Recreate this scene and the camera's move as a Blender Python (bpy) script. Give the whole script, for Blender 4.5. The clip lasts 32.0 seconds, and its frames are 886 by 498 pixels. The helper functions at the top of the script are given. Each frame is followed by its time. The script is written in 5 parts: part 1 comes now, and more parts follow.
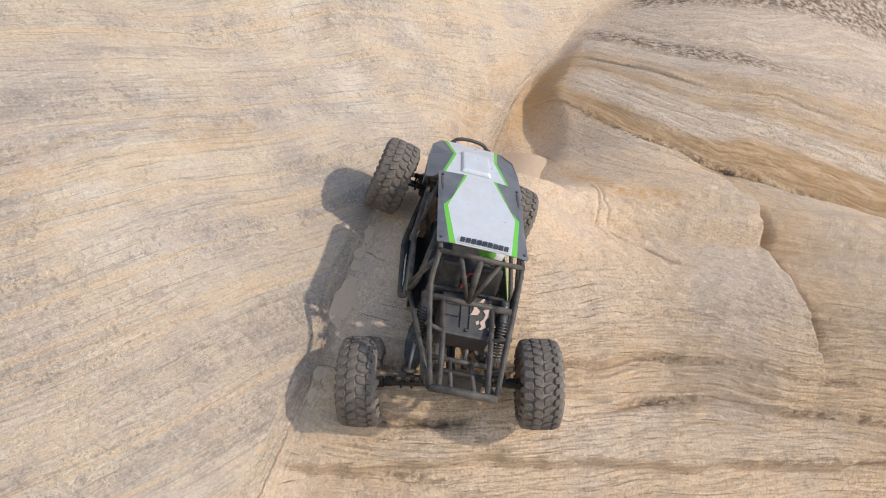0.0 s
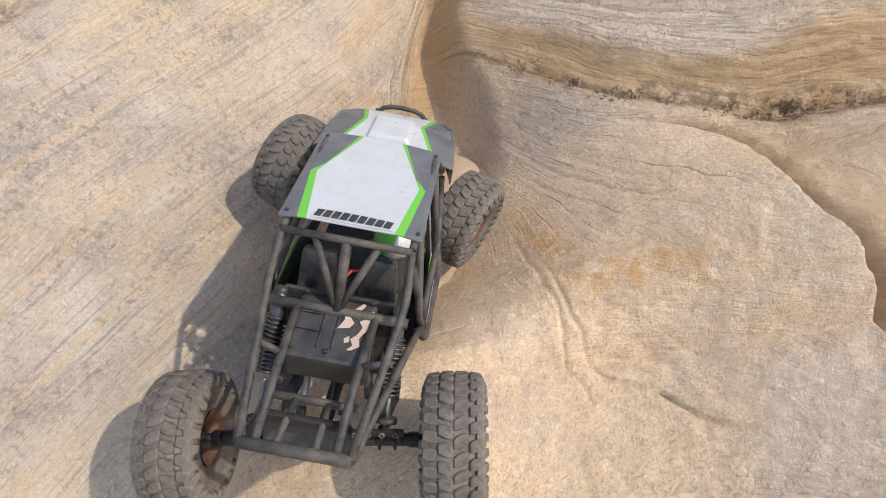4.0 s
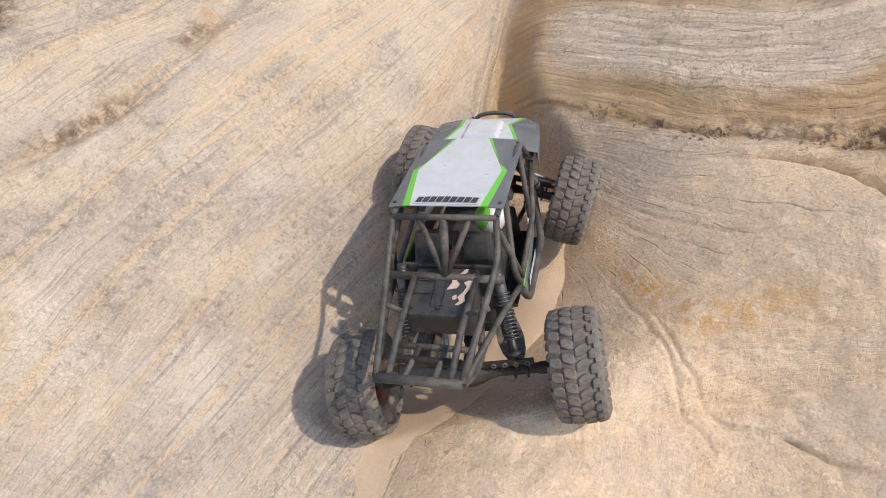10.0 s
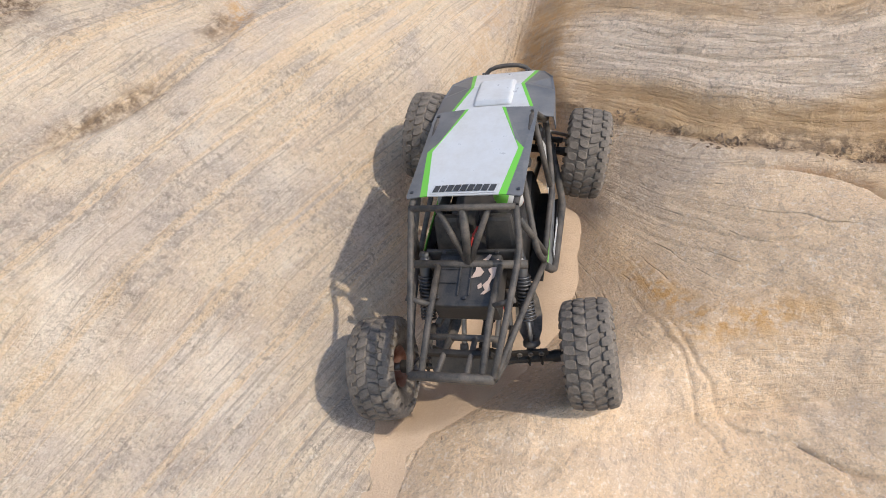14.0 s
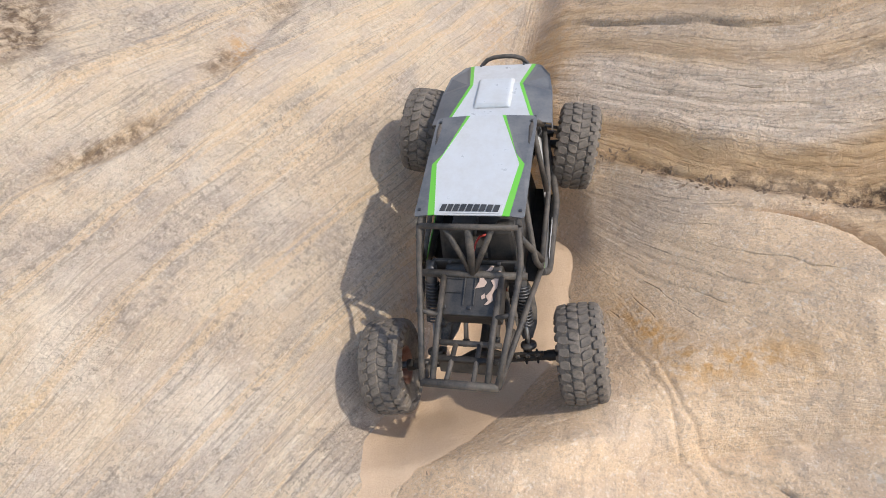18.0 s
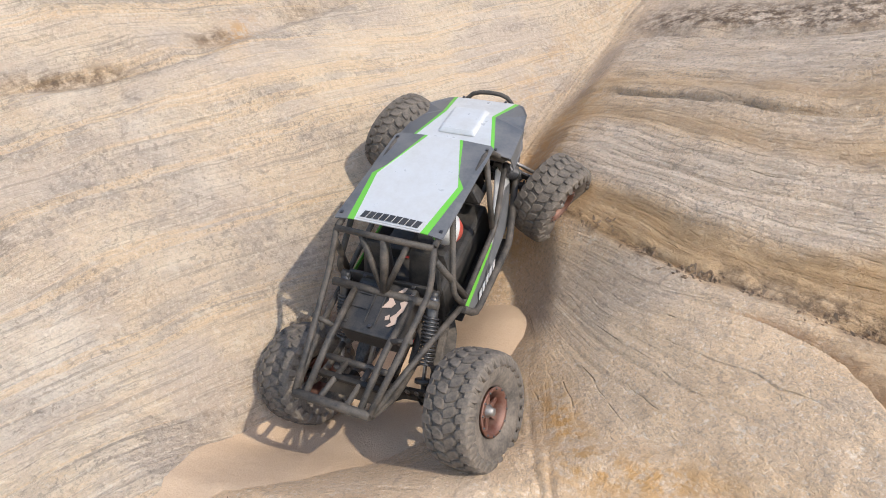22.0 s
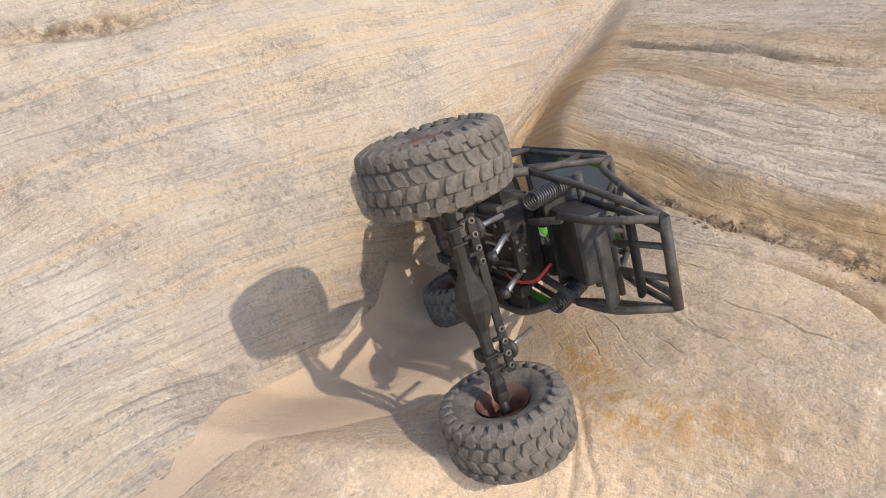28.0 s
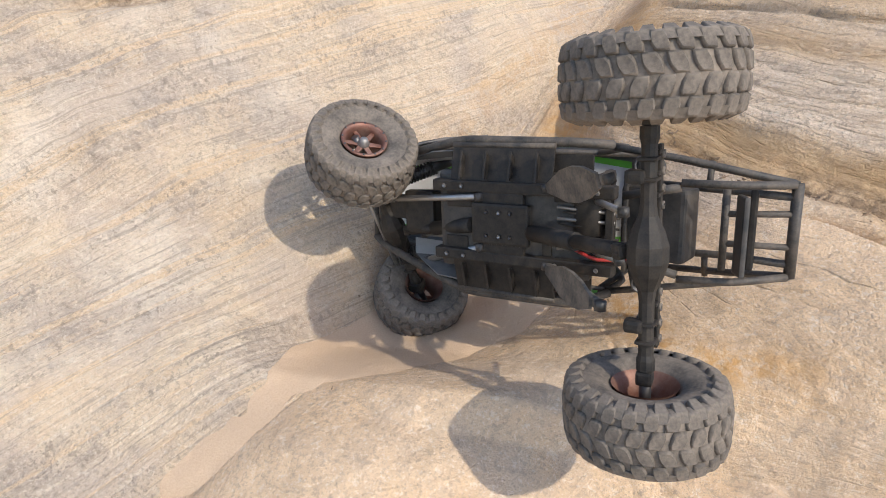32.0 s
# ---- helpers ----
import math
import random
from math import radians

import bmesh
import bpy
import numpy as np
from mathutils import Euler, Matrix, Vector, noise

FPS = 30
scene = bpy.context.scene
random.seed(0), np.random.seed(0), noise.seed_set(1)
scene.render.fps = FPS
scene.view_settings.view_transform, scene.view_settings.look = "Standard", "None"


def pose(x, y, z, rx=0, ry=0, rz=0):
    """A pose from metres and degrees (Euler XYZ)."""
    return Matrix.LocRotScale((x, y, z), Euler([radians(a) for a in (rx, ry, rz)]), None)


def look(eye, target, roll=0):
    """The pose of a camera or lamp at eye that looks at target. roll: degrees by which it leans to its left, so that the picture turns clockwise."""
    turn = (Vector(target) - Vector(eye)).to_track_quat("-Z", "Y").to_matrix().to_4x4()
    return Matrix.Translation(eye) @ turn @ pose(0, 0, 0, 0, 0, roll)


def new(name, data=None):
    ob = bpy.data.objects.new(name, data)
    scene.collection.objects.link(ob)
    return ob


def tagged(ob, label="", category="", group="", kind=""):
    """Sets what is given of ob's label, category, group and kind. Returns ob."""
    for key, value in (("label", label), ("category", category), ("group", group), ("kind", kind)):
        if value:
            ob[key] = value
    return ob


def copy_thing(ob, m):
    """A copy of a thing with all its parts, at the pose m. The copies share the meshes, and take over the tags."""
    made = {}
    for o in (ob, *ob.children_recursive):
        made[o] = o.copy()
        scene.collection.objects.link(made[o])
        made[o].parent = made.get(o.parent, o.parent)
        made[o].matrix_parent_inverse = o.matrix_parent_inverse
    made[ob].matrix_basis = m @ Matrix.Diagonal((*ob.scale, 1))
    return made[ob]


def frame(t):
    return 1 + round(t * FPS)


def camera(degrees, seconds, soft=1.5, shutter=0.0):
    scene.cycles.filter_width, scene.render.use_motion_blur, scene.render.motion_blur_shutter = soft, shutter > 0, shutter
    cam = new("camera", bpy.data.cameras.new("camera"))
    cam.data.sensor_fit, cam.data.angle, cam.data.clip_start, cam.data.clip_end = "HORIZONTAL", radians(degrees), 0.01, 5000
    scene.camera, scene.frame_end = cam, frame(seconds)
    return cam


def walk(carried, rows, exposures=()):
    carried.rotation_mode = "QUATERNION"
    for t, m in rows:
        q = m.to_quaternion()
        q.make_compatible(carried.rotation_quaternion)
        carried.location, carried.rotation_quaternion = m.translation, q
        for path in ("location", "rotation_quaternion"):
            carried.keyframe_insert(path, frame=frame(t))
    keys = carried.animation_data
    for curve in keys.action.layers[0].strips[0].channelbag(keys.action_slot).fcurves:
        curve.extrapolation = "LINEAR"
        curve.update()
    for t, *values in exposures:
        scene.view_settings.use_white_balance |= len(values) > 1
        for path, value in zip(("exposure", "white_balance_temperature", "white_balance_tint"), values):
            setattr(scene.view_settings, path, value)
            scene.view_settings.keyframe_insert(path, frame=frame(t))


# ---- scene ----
cam = camera(72.0, 32.0, soft=1.0)
PATH = [
    (0, (-0.522, -0.809, 0.489), (-0.049, 1.075, 0.01), 21.9),
    (0.5, (-0.503, -0.8, 0.516), (-0.029, 1.075, 0.009), 20.9),
    (1, (-0.493, -0.786, 0.536), (0.004, 1.082, 0.02), 19.7),
    (1.5, (-0.539, -0.648, 0.535), (0.099, 1.165, -0.021), 17.9),
    (2, (-0.558, -0.519, 0.685), (0.186, 1.175, -0.074), 15.2),
    (2.5, (-0.468, -0.452, 0.837), (0.173, 1.209, -0.073), 11.1),
    (4.5, (-0.174, -0.101, 0.884), (0.055, 1.471, -0.332), -3.1),
    (5, (-0.2, -0.142, 0.835), (0.003, 1.496, -0.294), -3.7),
    (5.5, (-0.278, -0.137, 0.862), (-0.027, 1.478, -0.291), -2.8),
    (6, (-0.27, -0.138, 0.878), (-0.079, 1.495, -0.26), -4.3),
    (6.5, (-0.272, -0.132, 0.898), (-0.123, 1.511, -0.233), -5.7),
    (7, (-0.28, -0.129, 0.904), (-0.139, 1.522, -0.217), -6.2),
    (7.5, (-0.288, -0.124, 0.9), (-0.138, 1.529, -0.216), -6.1),
    (8, (-0.292, -0.12, 0.892), (-0.128, 1.53, -0.226), -5.7),
    (8.5, (-0.287, -0.123, 0.897), (-0.118, 1.531, -0.215), -5.5),
    (9, (-0.275, -0.126, 0.907), (-0.117, 1.533, -0.2), -6.0),
    (9.5, (-0.262, -0.131, 0.911), (-0.109, 1.534, -0.187), -6.5),
    (10, (-0.253, -0.127, 0.916), (-0.113, 1.539, -0.18), -7.2),
    (10.5, (-0.255, -0.127, 0.915), (-0.113, 1.539, -0.182), -7.0),
    (11, (-0.265, -0.13, 0.916), (-0.116, 1.538, -0.178), -6.5),
    (11.5, (-0.263, -0.13, 0.918), (-0.119, 1.539, -0.174), -6.6),
    (12, (-0.269, -0.128, 0.917), (-0.125, 1.54, -0.178), -6.4),
    (12.5, (-0.276, -0.127, 0.913), (-0.12, 1.538, -0.183), -5.7),
    (13, (-0.286, -0.128, 0.907), (-0.117, 1.538, -0.186), -4.8),
    (13.5, (-0.287, -0.128, 0.912), (-0.119, 1.539, -0.18), -4.8),
    (15.5, (-0.271, -0.13, 0.928), (-0.131, 1.547, -0.153), -6.3),
    (16, (-0.259, -0.127, 0.932), (-0.122, 1.556, -0.14), -6.9),
    (16.5, (-0.26, -0.125, 0.931), (-0.121, 1.558, -0.139), -6.9),
    (17, (-0.268, -0.127, 0.931), (-0.133, 1.555, -0.143), -6.6),
    (17.5, (-0.276, -0.125, 0.932), (-0.147, 1.548, -0.156), -6.6),
    (18, (-0.271, -0.131, 0.939), (-0.106, 1.572, -0.096), -3.8),
    (18.5, (-0.25, -0.118, 0.959), (-0.091, 1.574, -0.095), -3.0),
    (19, (-0.199, -0.099, 1.062), (-0.129, 1.569, -0.039), -4.3),
    (19.5, (-0.127, -0.069, 0.97), (-0.114, 1.66, -0.037), -3.3),
    (20, (-0.039, -0.068, 0.884), (-0.122, 1.726, 0.003), -1.7),
    (20.5, (0.015, -0.062, 0.853), (-0.164, 1.767, 0.064), -0.3),
    (21, (-0.02, -0.077, 0.857), (-0.23, 1.766, 0.11), 1.9),
    (21.5, (-0.016, -0.078, 0.839), (-0.237, 1.774, 0.116), 3.9),
    (22, (-0.035, -0.088, 0.812), (-0.231, 1.761, 0.075), 5.7),
    (22.5, (-0.056, -0.094, 0.807), (-0.248, 1.749, 0.053), 6.6),
    (23, (-0.059, -0.094, 0.807), (-0.256, 1.747, 0.05), 6.5),
    (23.5, (-0.061, -0.096, 0.808), (-0.267, 1.745, 0.053), 6.5),
    (24, (-0.067, -0.097, 0.803), (-0.269, 1.74, 0.037), 6.5),
    (24.5, (-0.069, -0.1, 0.796), (-0.251, 1.73, 0.01), 6.4),
    (25, (-0.072, -0.101, 0.794), (-0.242, 1.725, -0.002), 6.3),
    (25.5, (-0.074, -0.103, 0.792), (-0.235, 1.723, -0.006), 6.5),
    (27.5, (-0.073, -0.098, 0.8), (-0.222, 1.728, -0.003), 5.8),
    (28, (-0.078, -0.1, 0.791), (-0.209, 1.716, -0.038), 6.0),
    (28.5, (-0.073, -0.099, 0.788), (-0.205, 1.711, -0.052), 5.5),
    (29, (-0.079, -0.103, 0.788), (-0.206, 1.707, -0.053), 5.6),
    (29.5, (-0.075, -0.103, 0.785), (-0.196, 1.702, -0.068), 5.3),
    (30, (-0.077, -0.11, 0.785), (-0.221, 1.685, -0.086), 4.6),
    (30.5, (-0.099, -0.127, 0.784), (-0.261, 1.654, -0.111), 5.1),
    (31, (-0.111, -0.135, 0.785), (-0.28, 1.635, -0.13), 5.3),
    (31.5, (-0.11, -0.137, 0.784), (-0.284, 1.629, -0.139), 5.1),
    (32, (-0.114, -0.14, 0.786), (-0.287, 1.627, -0.137), 5.4),
]
EXPOSURES = [(0, 0.81), (2.5, 0.83), (4.5, 0.90), (12, 0.92), (18, 0.91), (20, 0.95), (25, 0.97), (28, 0.96), (32, 1.05)]
walk(cam, [(t, look(eye, target, roll)) for t, eye, target, roll in PATH], EXPOSURES)

# ---- light ----
SUN_WAY = Vector((0.53, -0.45, 0.73)).normalized()
world = bpy.data.worlds.new("sky")
scene.world = world
world.use_nodes = True
sky = world.node_tree.nodes.new("ShaderNodeTexSky")
sky.sky_type, sky.sun_disc = "NISHITA", False
sky.sun_elevation = math.asin(SUN_WAY.z)
sky.sun_rotation = math.atan2(SUN_WAY.x, SUN_WAY.y)
world.node_tree.nodes["Background"].inputs["Strength"].default_value = 0.15
world.node_tree.links.new(sky.outputs[0], world.node_tree.nodes["Background"].inputs[0])
sun = new("sun", bpy.data.lights.new("sun", "SUN"))
sun.data.energy, sun.data.angle, sun.data.color = 1.70, radians(0.9), (1.0, 0.93, 0.805)
sun.matrix_basis = look(SUN_WAY * 8, (0, 0, 0))


# ---- materials ----
class Mat:
    """A small writer of node materials."""

    def __init__(self, name, rough=0.8, metal=0.0, spec=0.5):
        self.m = bpy.data.materials.new(name)
        self.m.use_nodes = True
        self.t = self.m.node_tree
        self.b = self.t.nodes["Principled BSDF"]
        self.b.inputs["Roughness"].default_value = rough
        self.b.inputs["Metallic"].default_value = metal
        self.b.inputs["Specular IOR Level"].default_value = spec

    def put(self, socket, value):
        if isinstance(value, bpy.types.NodeSocket):
            self.t.links.new(value, socket)
        elif isinstance(value, tuple) and len(value) == 3 and socket.type == "RGBA":
            socket.default_value = (*value, 1)
        else:
            socket.default_value = value

    def node(self, kind, out=0, props=None, **inputs):
        n = self.t.nodes.new(kind)
        for k, v in (props or {}).items():
            setattr(n, k, v)
        for k, v in inputs.items():
            k = k.replace("_", " ")
            self.put(n.inputs[int(k[1:])] if k[0] == "i" and k[1:].isdigit() else n.inputs[k], v)
        return n.outputs[out]

    def coords(self, scale=(1, 1, 1), turn=(0, 0, 0)):
        c = self.node("ShaderNodeTexCoord", 3)
        return self.node("ShaderNodeMapping", Vector=c, Scale=scale, Rotation=tuple(radians(a) for a in turn))

    def noise(self, vec, scale, detail=6.0, rough=0.6):
        return self.node("ShaderNodeTexNoise", Vector=vec, Scale=scale, Detail=detail, Roughness=rough)

    def ramp(self, value, lo, hi, a=0.0, b=1.0):
        return self.node("ShaderNodeMapRange", Value=value, From_Min=lo, From_Max=hi, To_Min=a, To_Max=b)

    def mix(self, fac, a, b, kind="MIX"):
        n = self.t.nodes.new("ShaderNodeMix")
        n.data_type, n.blend_type = "RGBA", kind
        self.put(n.inputs[0], fac)
        self.put(n.inputs[6], a)
        self.put(n.inputs[7], b)
        return n.outputs[2]

    def maths(self, op, a, b=0.0):
        return self.node("ShaderNodeMath", props={"operation": op}, i0=a, i1=b)

    def attr(self, name):
        return self.node("ShaderNodeAttribute", 2, props={"attribute_name": name})

    def bump(self, height, strength, distance):
        n = self.node("ShaderNodeBump", Height=height, Strength=strength, Distance=distance)
        self.put(self.b.inputs["Normal"], n)

    def colour(self, value):
        self.put(self.b.inputs["Base Color"], value)
        return self.m


def sandstone():
    m = Mat("sandstone", 0.92, spec=0.2)
    side, along, bed = m.attr("side"), m.attr("along"), m.attr("bed")
    flat = m.coords()

    def beds(a, b, detail=7.0, rough=0.68):
        v = m.node("ShaderNodeCombineXYZ", X=m.maths("MULTIPLY", along, a), Y=m.maths("MULTIPLY", bed, b), Z=m.maths("MULTIPLY", side, 9.0))
        return m.noise(v, 1.0, detail, rough)

    broad, lines, hair = beds(4, 34), beds(7, 120, 6, 0.66), beds(16, 420, 3, 0.6)
    blotch = m.noise(flat, 6.0, 6, 0.62)
    patch = m.noise(flat, 21.0, 9, 0.74)
    pits = m.noise(flat, 110.0, 5, 0.7)
    grain = m.noise(flat, 520.0, 3, 0.7)
    warm = beds(6, 17, 8, 0.72)
    # the sunlit dipping face: smooth cream and pinkish bands between rough lilac-grey ones
    rough_band = m.ramp(beds(2.0, 17, 6, 0.62), 0.44, 0.56)
    rough_band = m.maths("MULTIPLY", rough_band, m.ramp(blotch, 0.34, 0.54, 0.35, 1.0))
    ribbon_tone, pencil = beds(1.1, 46, 5, 0.58), beds(5.5, 190, 5, 0.64)
    cloud = m.noise(m.coords((1, 1, 1), (20, 40, 10)), 4.6, 5, 0.62)
    left = m.mix(m.ramp(broad, 0.38, 0.62), (0.675, 0.525, 0.385), (0.765, 0.63, 0.475))
    left = m.mix(m.ramp(blotch, 0.46, 0.58, 0, 0.7), left, (0.565, 0.475, 0.41))
    left = m.mix(m.maths("MULTIPLY", rough_band, m.ramp(patch, 0.47, 0.56, 0.0, 0.75)), left, (0.44, 0.37, 0.32))
    left = m.mix(m.ramp(cloud, 0.56, 0.68, 0, 0.6), left, (0.83, 0.735, 0.625))
    left = m.mix(m.ramp(ribbon_tone, 0.55, 0.585, 0, 0.6), left, (0.78, 0.575, 0.37))
    left = m.mix(m.ramp(warm, 0.57, 0.68, 0, 0.5), left, (0.68, 0.46, 0.25))
    left = m.mix(m.ramp(pencil, 0.565, 0.61, 0, 0.65), left, (0.40, 0.335, 0.275))
    left = m.mix(m.ramp(lines, 0.42, 0.36, 0, 0.5), left, (0.82, 0.71, 0.57))
    # the level beds: duller tan with pale pitted rock between
    right = m.mix(m.ramp(broad, 0.36, 0.64), (0.74, 0.545, 0.365), (0.80, 0.60, 0.41))
    right = m.mix(m.ramp(blotch, 0.46, 0.64, 0, 0.6), right, (0.82, 0.585, 0.37))
    right = m.mix(m.ramp(warm, 0.54, 0.68, 0, 0.38), right, (0.72, 0.47, 0.24))
    right = m.mix(m.ramp(cloud, 0.45, 0.60, 0, 0.55), right, (0.62, 0.515, 0.43))
    right = m.mix(m.maths("MULTIPLY", m.ramp(patch, 0.56, 0.66, 0, 0.45), m.ramp(m.attr("ledge"), 0, 1, 0.85, 1.0)), right, (0.54, 0.43, 0.34))
    right = m.mix(m.ramp(lines, 0.60, 0.68, 0, 0.18), right, (0.42, 0.31, 0.22))
    pale = m.maths("MULTIPLY", m.attr("pale"), m.ramp(patch, 0.36, 0.56, 0.5, 1.0))
    right = m.mix(pale, right, m.mix(m.ramp(lines, 0.42, 0.6), (0.86, 0.705, 0.56), (0.68, 0.54, 0.42)))
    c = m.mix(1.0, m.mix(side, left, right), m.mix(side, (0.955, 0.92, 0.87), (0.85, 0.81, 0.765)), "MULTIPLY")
    # thin broken partings along the level beds
    f = m.maths("FRACT", m.maths("ADD", m.maths("MULTIPLY", bed, 62.0), m.maths("MULTIPLY", m.noise(flat, 4.0, 3, 0.5), 1.6)))
    part_line = m.ramp(m.maths("ABSOLUTE", m.maths("SUBTRACT", f, 0.5)), 0.0, 0.045, 1.0, 0.0)
    part_line = m.maths("MULTIPLY", m.maths("MULTIPLY", part_line, m.attr("parted")), m.ramp(m.noise(flat, 17.0, 5, 0.65), 0.52, 0.59))
    c = m.mix(m.maths("MULTIPLY", part_line, 0.4), c, (0.30, 0.21, 0.135))
    fleck = m.noise(flat, 240.0, 4, 0.72)
    calm = m.ramp(m.maths("SUBTRACT", side, m.maths("MULTIPLY", m.attr("ledge"), 0.65)), 0.0, 1.0, 1.0, 0.55)
    gritty = m.ramp(m.maths("MULTIPLY", m.maths("SUBTRACT", 1.0, rough_band), m.maths("SUBTRACT", 1.0, side)), 0.0, 1.0, 1.0, 0.35)
    gritty = m.maths("MULTIPLY", gritty, calm)
    c = m.mix(m.maths("MULTIPLY", m.maths("MULTIPLY", m.ramp(fleck, 0.56, 0.585, 0, 0.9), m.ramp(cloud, 0.40, 0.58, 1.0, 0.4)), gritty), c, (0.31, 0.25, 0.20))
    c = m.mix(m.ramp(fleck, 0.43, 0.36, 0, 0.45), c, (0.84, 0.72, 0.57))
    c = m.mix(m.maths("MULTIPLY", m.ramp(hair, 0.56, 0.63, 0, 0.32), calm), c, (0.32, 0.26, 0.20))
    c = m.mix(m.maths("MULTIPLY", m.ramp(pits, 0.58, 0.605, 0, 0.7), gritty), c, (0.31, 0.245, 0.19))
    c = m.mix(m.ramp(pits, 0.43, 0.36, 0, 0.45), c, (0.76, 0.66, 0.53))
    c = m.mix(m.maths("MULTIPLY", m.ramp(grain, 0.42, 0.62, 0.0, 0.24), calm), c, (0.42, 0.34, 0.26))
    # brown stain, which also carries the shade painted beyond the slab edge
    c = m.mix(m.maths("MULTIPLY", m.attr("stain_shade"), m.ramp(patch, 0.30, 0.52, 0.45, 1.0)), c, m.mix(m.ramp(lines, 0.4, 0.6), (0.55, 0.365, 0.20), (0.41, 0.255, 0.13)))
    rust = m.maths("MULTIPLY", m.attr("rust"), m.ramp(m.noise(flat, 62.0, 7, 0.75), 0.45, 0.555, 0.06, 1.0))
    c = m.mix(rust, c, (0.56, 0.31, 0.115))
    # dark varnish of the joints, plus painted shade in the crevice
    varnish_shade_fac = m.maths("MULTIPLY", m.attr("varnish_shade"), m.ramp(m.noise(flat, 52.0, 8, 0.78), 0.44, 0.56))
    c = m.mix(varnish_shade_fac, c, m.mix(m.ramp(pits, 0.4, 0.6), (0.20, 0.125, 0.07), (0.085, 0.055, 0.04)))
    crumble = m.noise(flat, 64.0, 8, 0.72)
    steps = m.maths("MULTIPLY", m.ramp(lines, 0.49, 0.53), m.ramp(m.attr("ledge"), 0.0, 1.0, 0.04, 0.28))
    line_gain = m.maths("MULTIPLY", m.ramp(m.maths("SUBTRACT", side, m.attr("ledge")), 0.0, 1.0, 0.55, 0.06), lines)
    h = m.maths("ADD", line_gain, m.maths("MULTIPLY", grain, m.ramp(calm, 0.55, 1.0, 0.28, 0.42)))
    h = m.maths("ADD", h, m.maths("ADD", steps, m.maths("MULTIPLY", m.maths("MULTIPLY", crumble, m.ramp(calm, 0.55, 1.0, 0.45, 1.0)), m.ramp(rough_band, 0.0, 1.0, 0.35, 1.25))))
    h = m.maths("ADD", h, m.maths("MULTIPLY", hair, m.maths("MULTIPLY", calm, 0.25)))
    h = m.maths("SUBTRACT", m.maths("ADD", h, m.maths("MULTIPLY", fleck, m.ramp(calm, 0.55, 1.0, 0.22, 0.5))), m.maths("MULTIPLY", part_line, 0.5))
    h = m.maths("ADD", h, m.maths("MULTIPLY", pits, m.maths("MULTIPLY", calm, 0.95)))
    h = m.maths("ADD", h, m.maths("MULTIPLY", patch, m.ramp(m.maths("SUBTRACT", side, m.attr("ledge")), 0.0, 1.0, 1.2, 0.55)))
    m.bump(h, 1.0, 0.0058)
    return m.colour(c)


def sand_material():
    m = Mat("loose_sand", 0.95, spec=0.15)
    flat = m.coords()
    grain = m.noise(flat, 600.0, 2, 0.6)
    soft = m.noise(flat, 9.0, 4, 0.5)
    c = m.mix(soft, (0.54, 0.38, 0.25), (0.60, 0.445, 0.31))
    c = m.mix(m.ramp(grain, 0.35, 0.7, 0, 0.3), c, (0.36, 0.23, 0.14))
    m.bump(m.maths("ADD", grain, m.maths("MULTIPLY", m.noise(flat, 45.0, 3), 2.0)), 0.5, 0.003)
    return m.colour(c)


def dusty(name, base, dust, amount=0.5, rough=0.6, metal=0.0, scale=60.0, bump=0.15, spec=0.5):
    """Paint, plastic or metal under a film of dust, heavier in blotches."""
    m = Mat(name, rough, metal, spec)
    flat = m.coords()
    n = m.noise(flat, scale, 6, 0.65)
    f = m.noise(flat, scale * 9, 3, 0.6)
    k = m.ramp(m.maths("ADD", m.maths("MULTIPLY", n, 0.75), m.maths("MULTIPLY", f, 0.25)), 0.38, 0.66, 0, amount)
    c = m.mix(k, base, dust)
    m.put(m.b.inputs["Roughness"], m.ramp(k, 0, 1, rough, 0.95))
    if bump:
        m.bump(f, bump, 0.0006)
    return m.colour(c)


ROCK, SAND = sandstone(), sand_material()
RUBBER = dusty("tyre_rubber", (0.078, 0.067, 0.057), (0.29, 0.235, 0.185), 0.74, 0.9, 0, 40, 0.4, 0.3)
TUBE = dusty("black_tube_plastic", (0.026, 0.024, 0.022), (0.20, 0.16, 0.125), 0.55, 0.55, 0, 55, 0.2, 0.4)
PLASTIC = dusty("black_moulded_plastic", (0.017, 0.017, 0.017), (0.14, 0.115, 0.095), 0.4, 0.45, 0, 70, 0.2)
DARKGREY = dusty("dark_grey_film", (0.085, 0.087, 0.092), (0.26, 0.24, 0.22), 0.45, 0.38, 0, 30, 0.05)
WHITE = dusty("white_film", (0.56, 0.555, 0.545), (0.46, 0.43, 0.395), 0.55, 0.27, 0.18, 26, 0.03)
GREEN = dusty("green_film", (0.12, 0.44, 0.035), (0.22, 0.34, 0.12), 0.35, 0.4, 0, 30, 0.03)
INK = dusty("black_ink", (0.02, 0.021, 0.024), (0.12, 0.11, 0.10), 0.3, 0.5, 0, 60, 0.0)
PALE = dusty("pale_ink", (0.50, 0.50, 0.50), (0.4, 0.37, 0.34), 0.5, 0.5, 0, 60, 0.0)
BELLY = dusty("black_underside_plastic", (0.010, 0.009, 0.008), (0.085, 0.066, 0.050), 0.45, 0.55, 0, 90, 0.25, 0.32)
ARM = dusty("dusty_worn_arm", (0.035, 0.033, 0.030), (0.26, 0.21, 0.165), 0.8, 0.6, 0, 40, 0.2)
COPPER = dusty("copper_brown_wheel", (0.17, 0.068, 0.046), (0.34, 0.24, 0.19), 0.55, 0.45, 0.55, 70, 0.1)
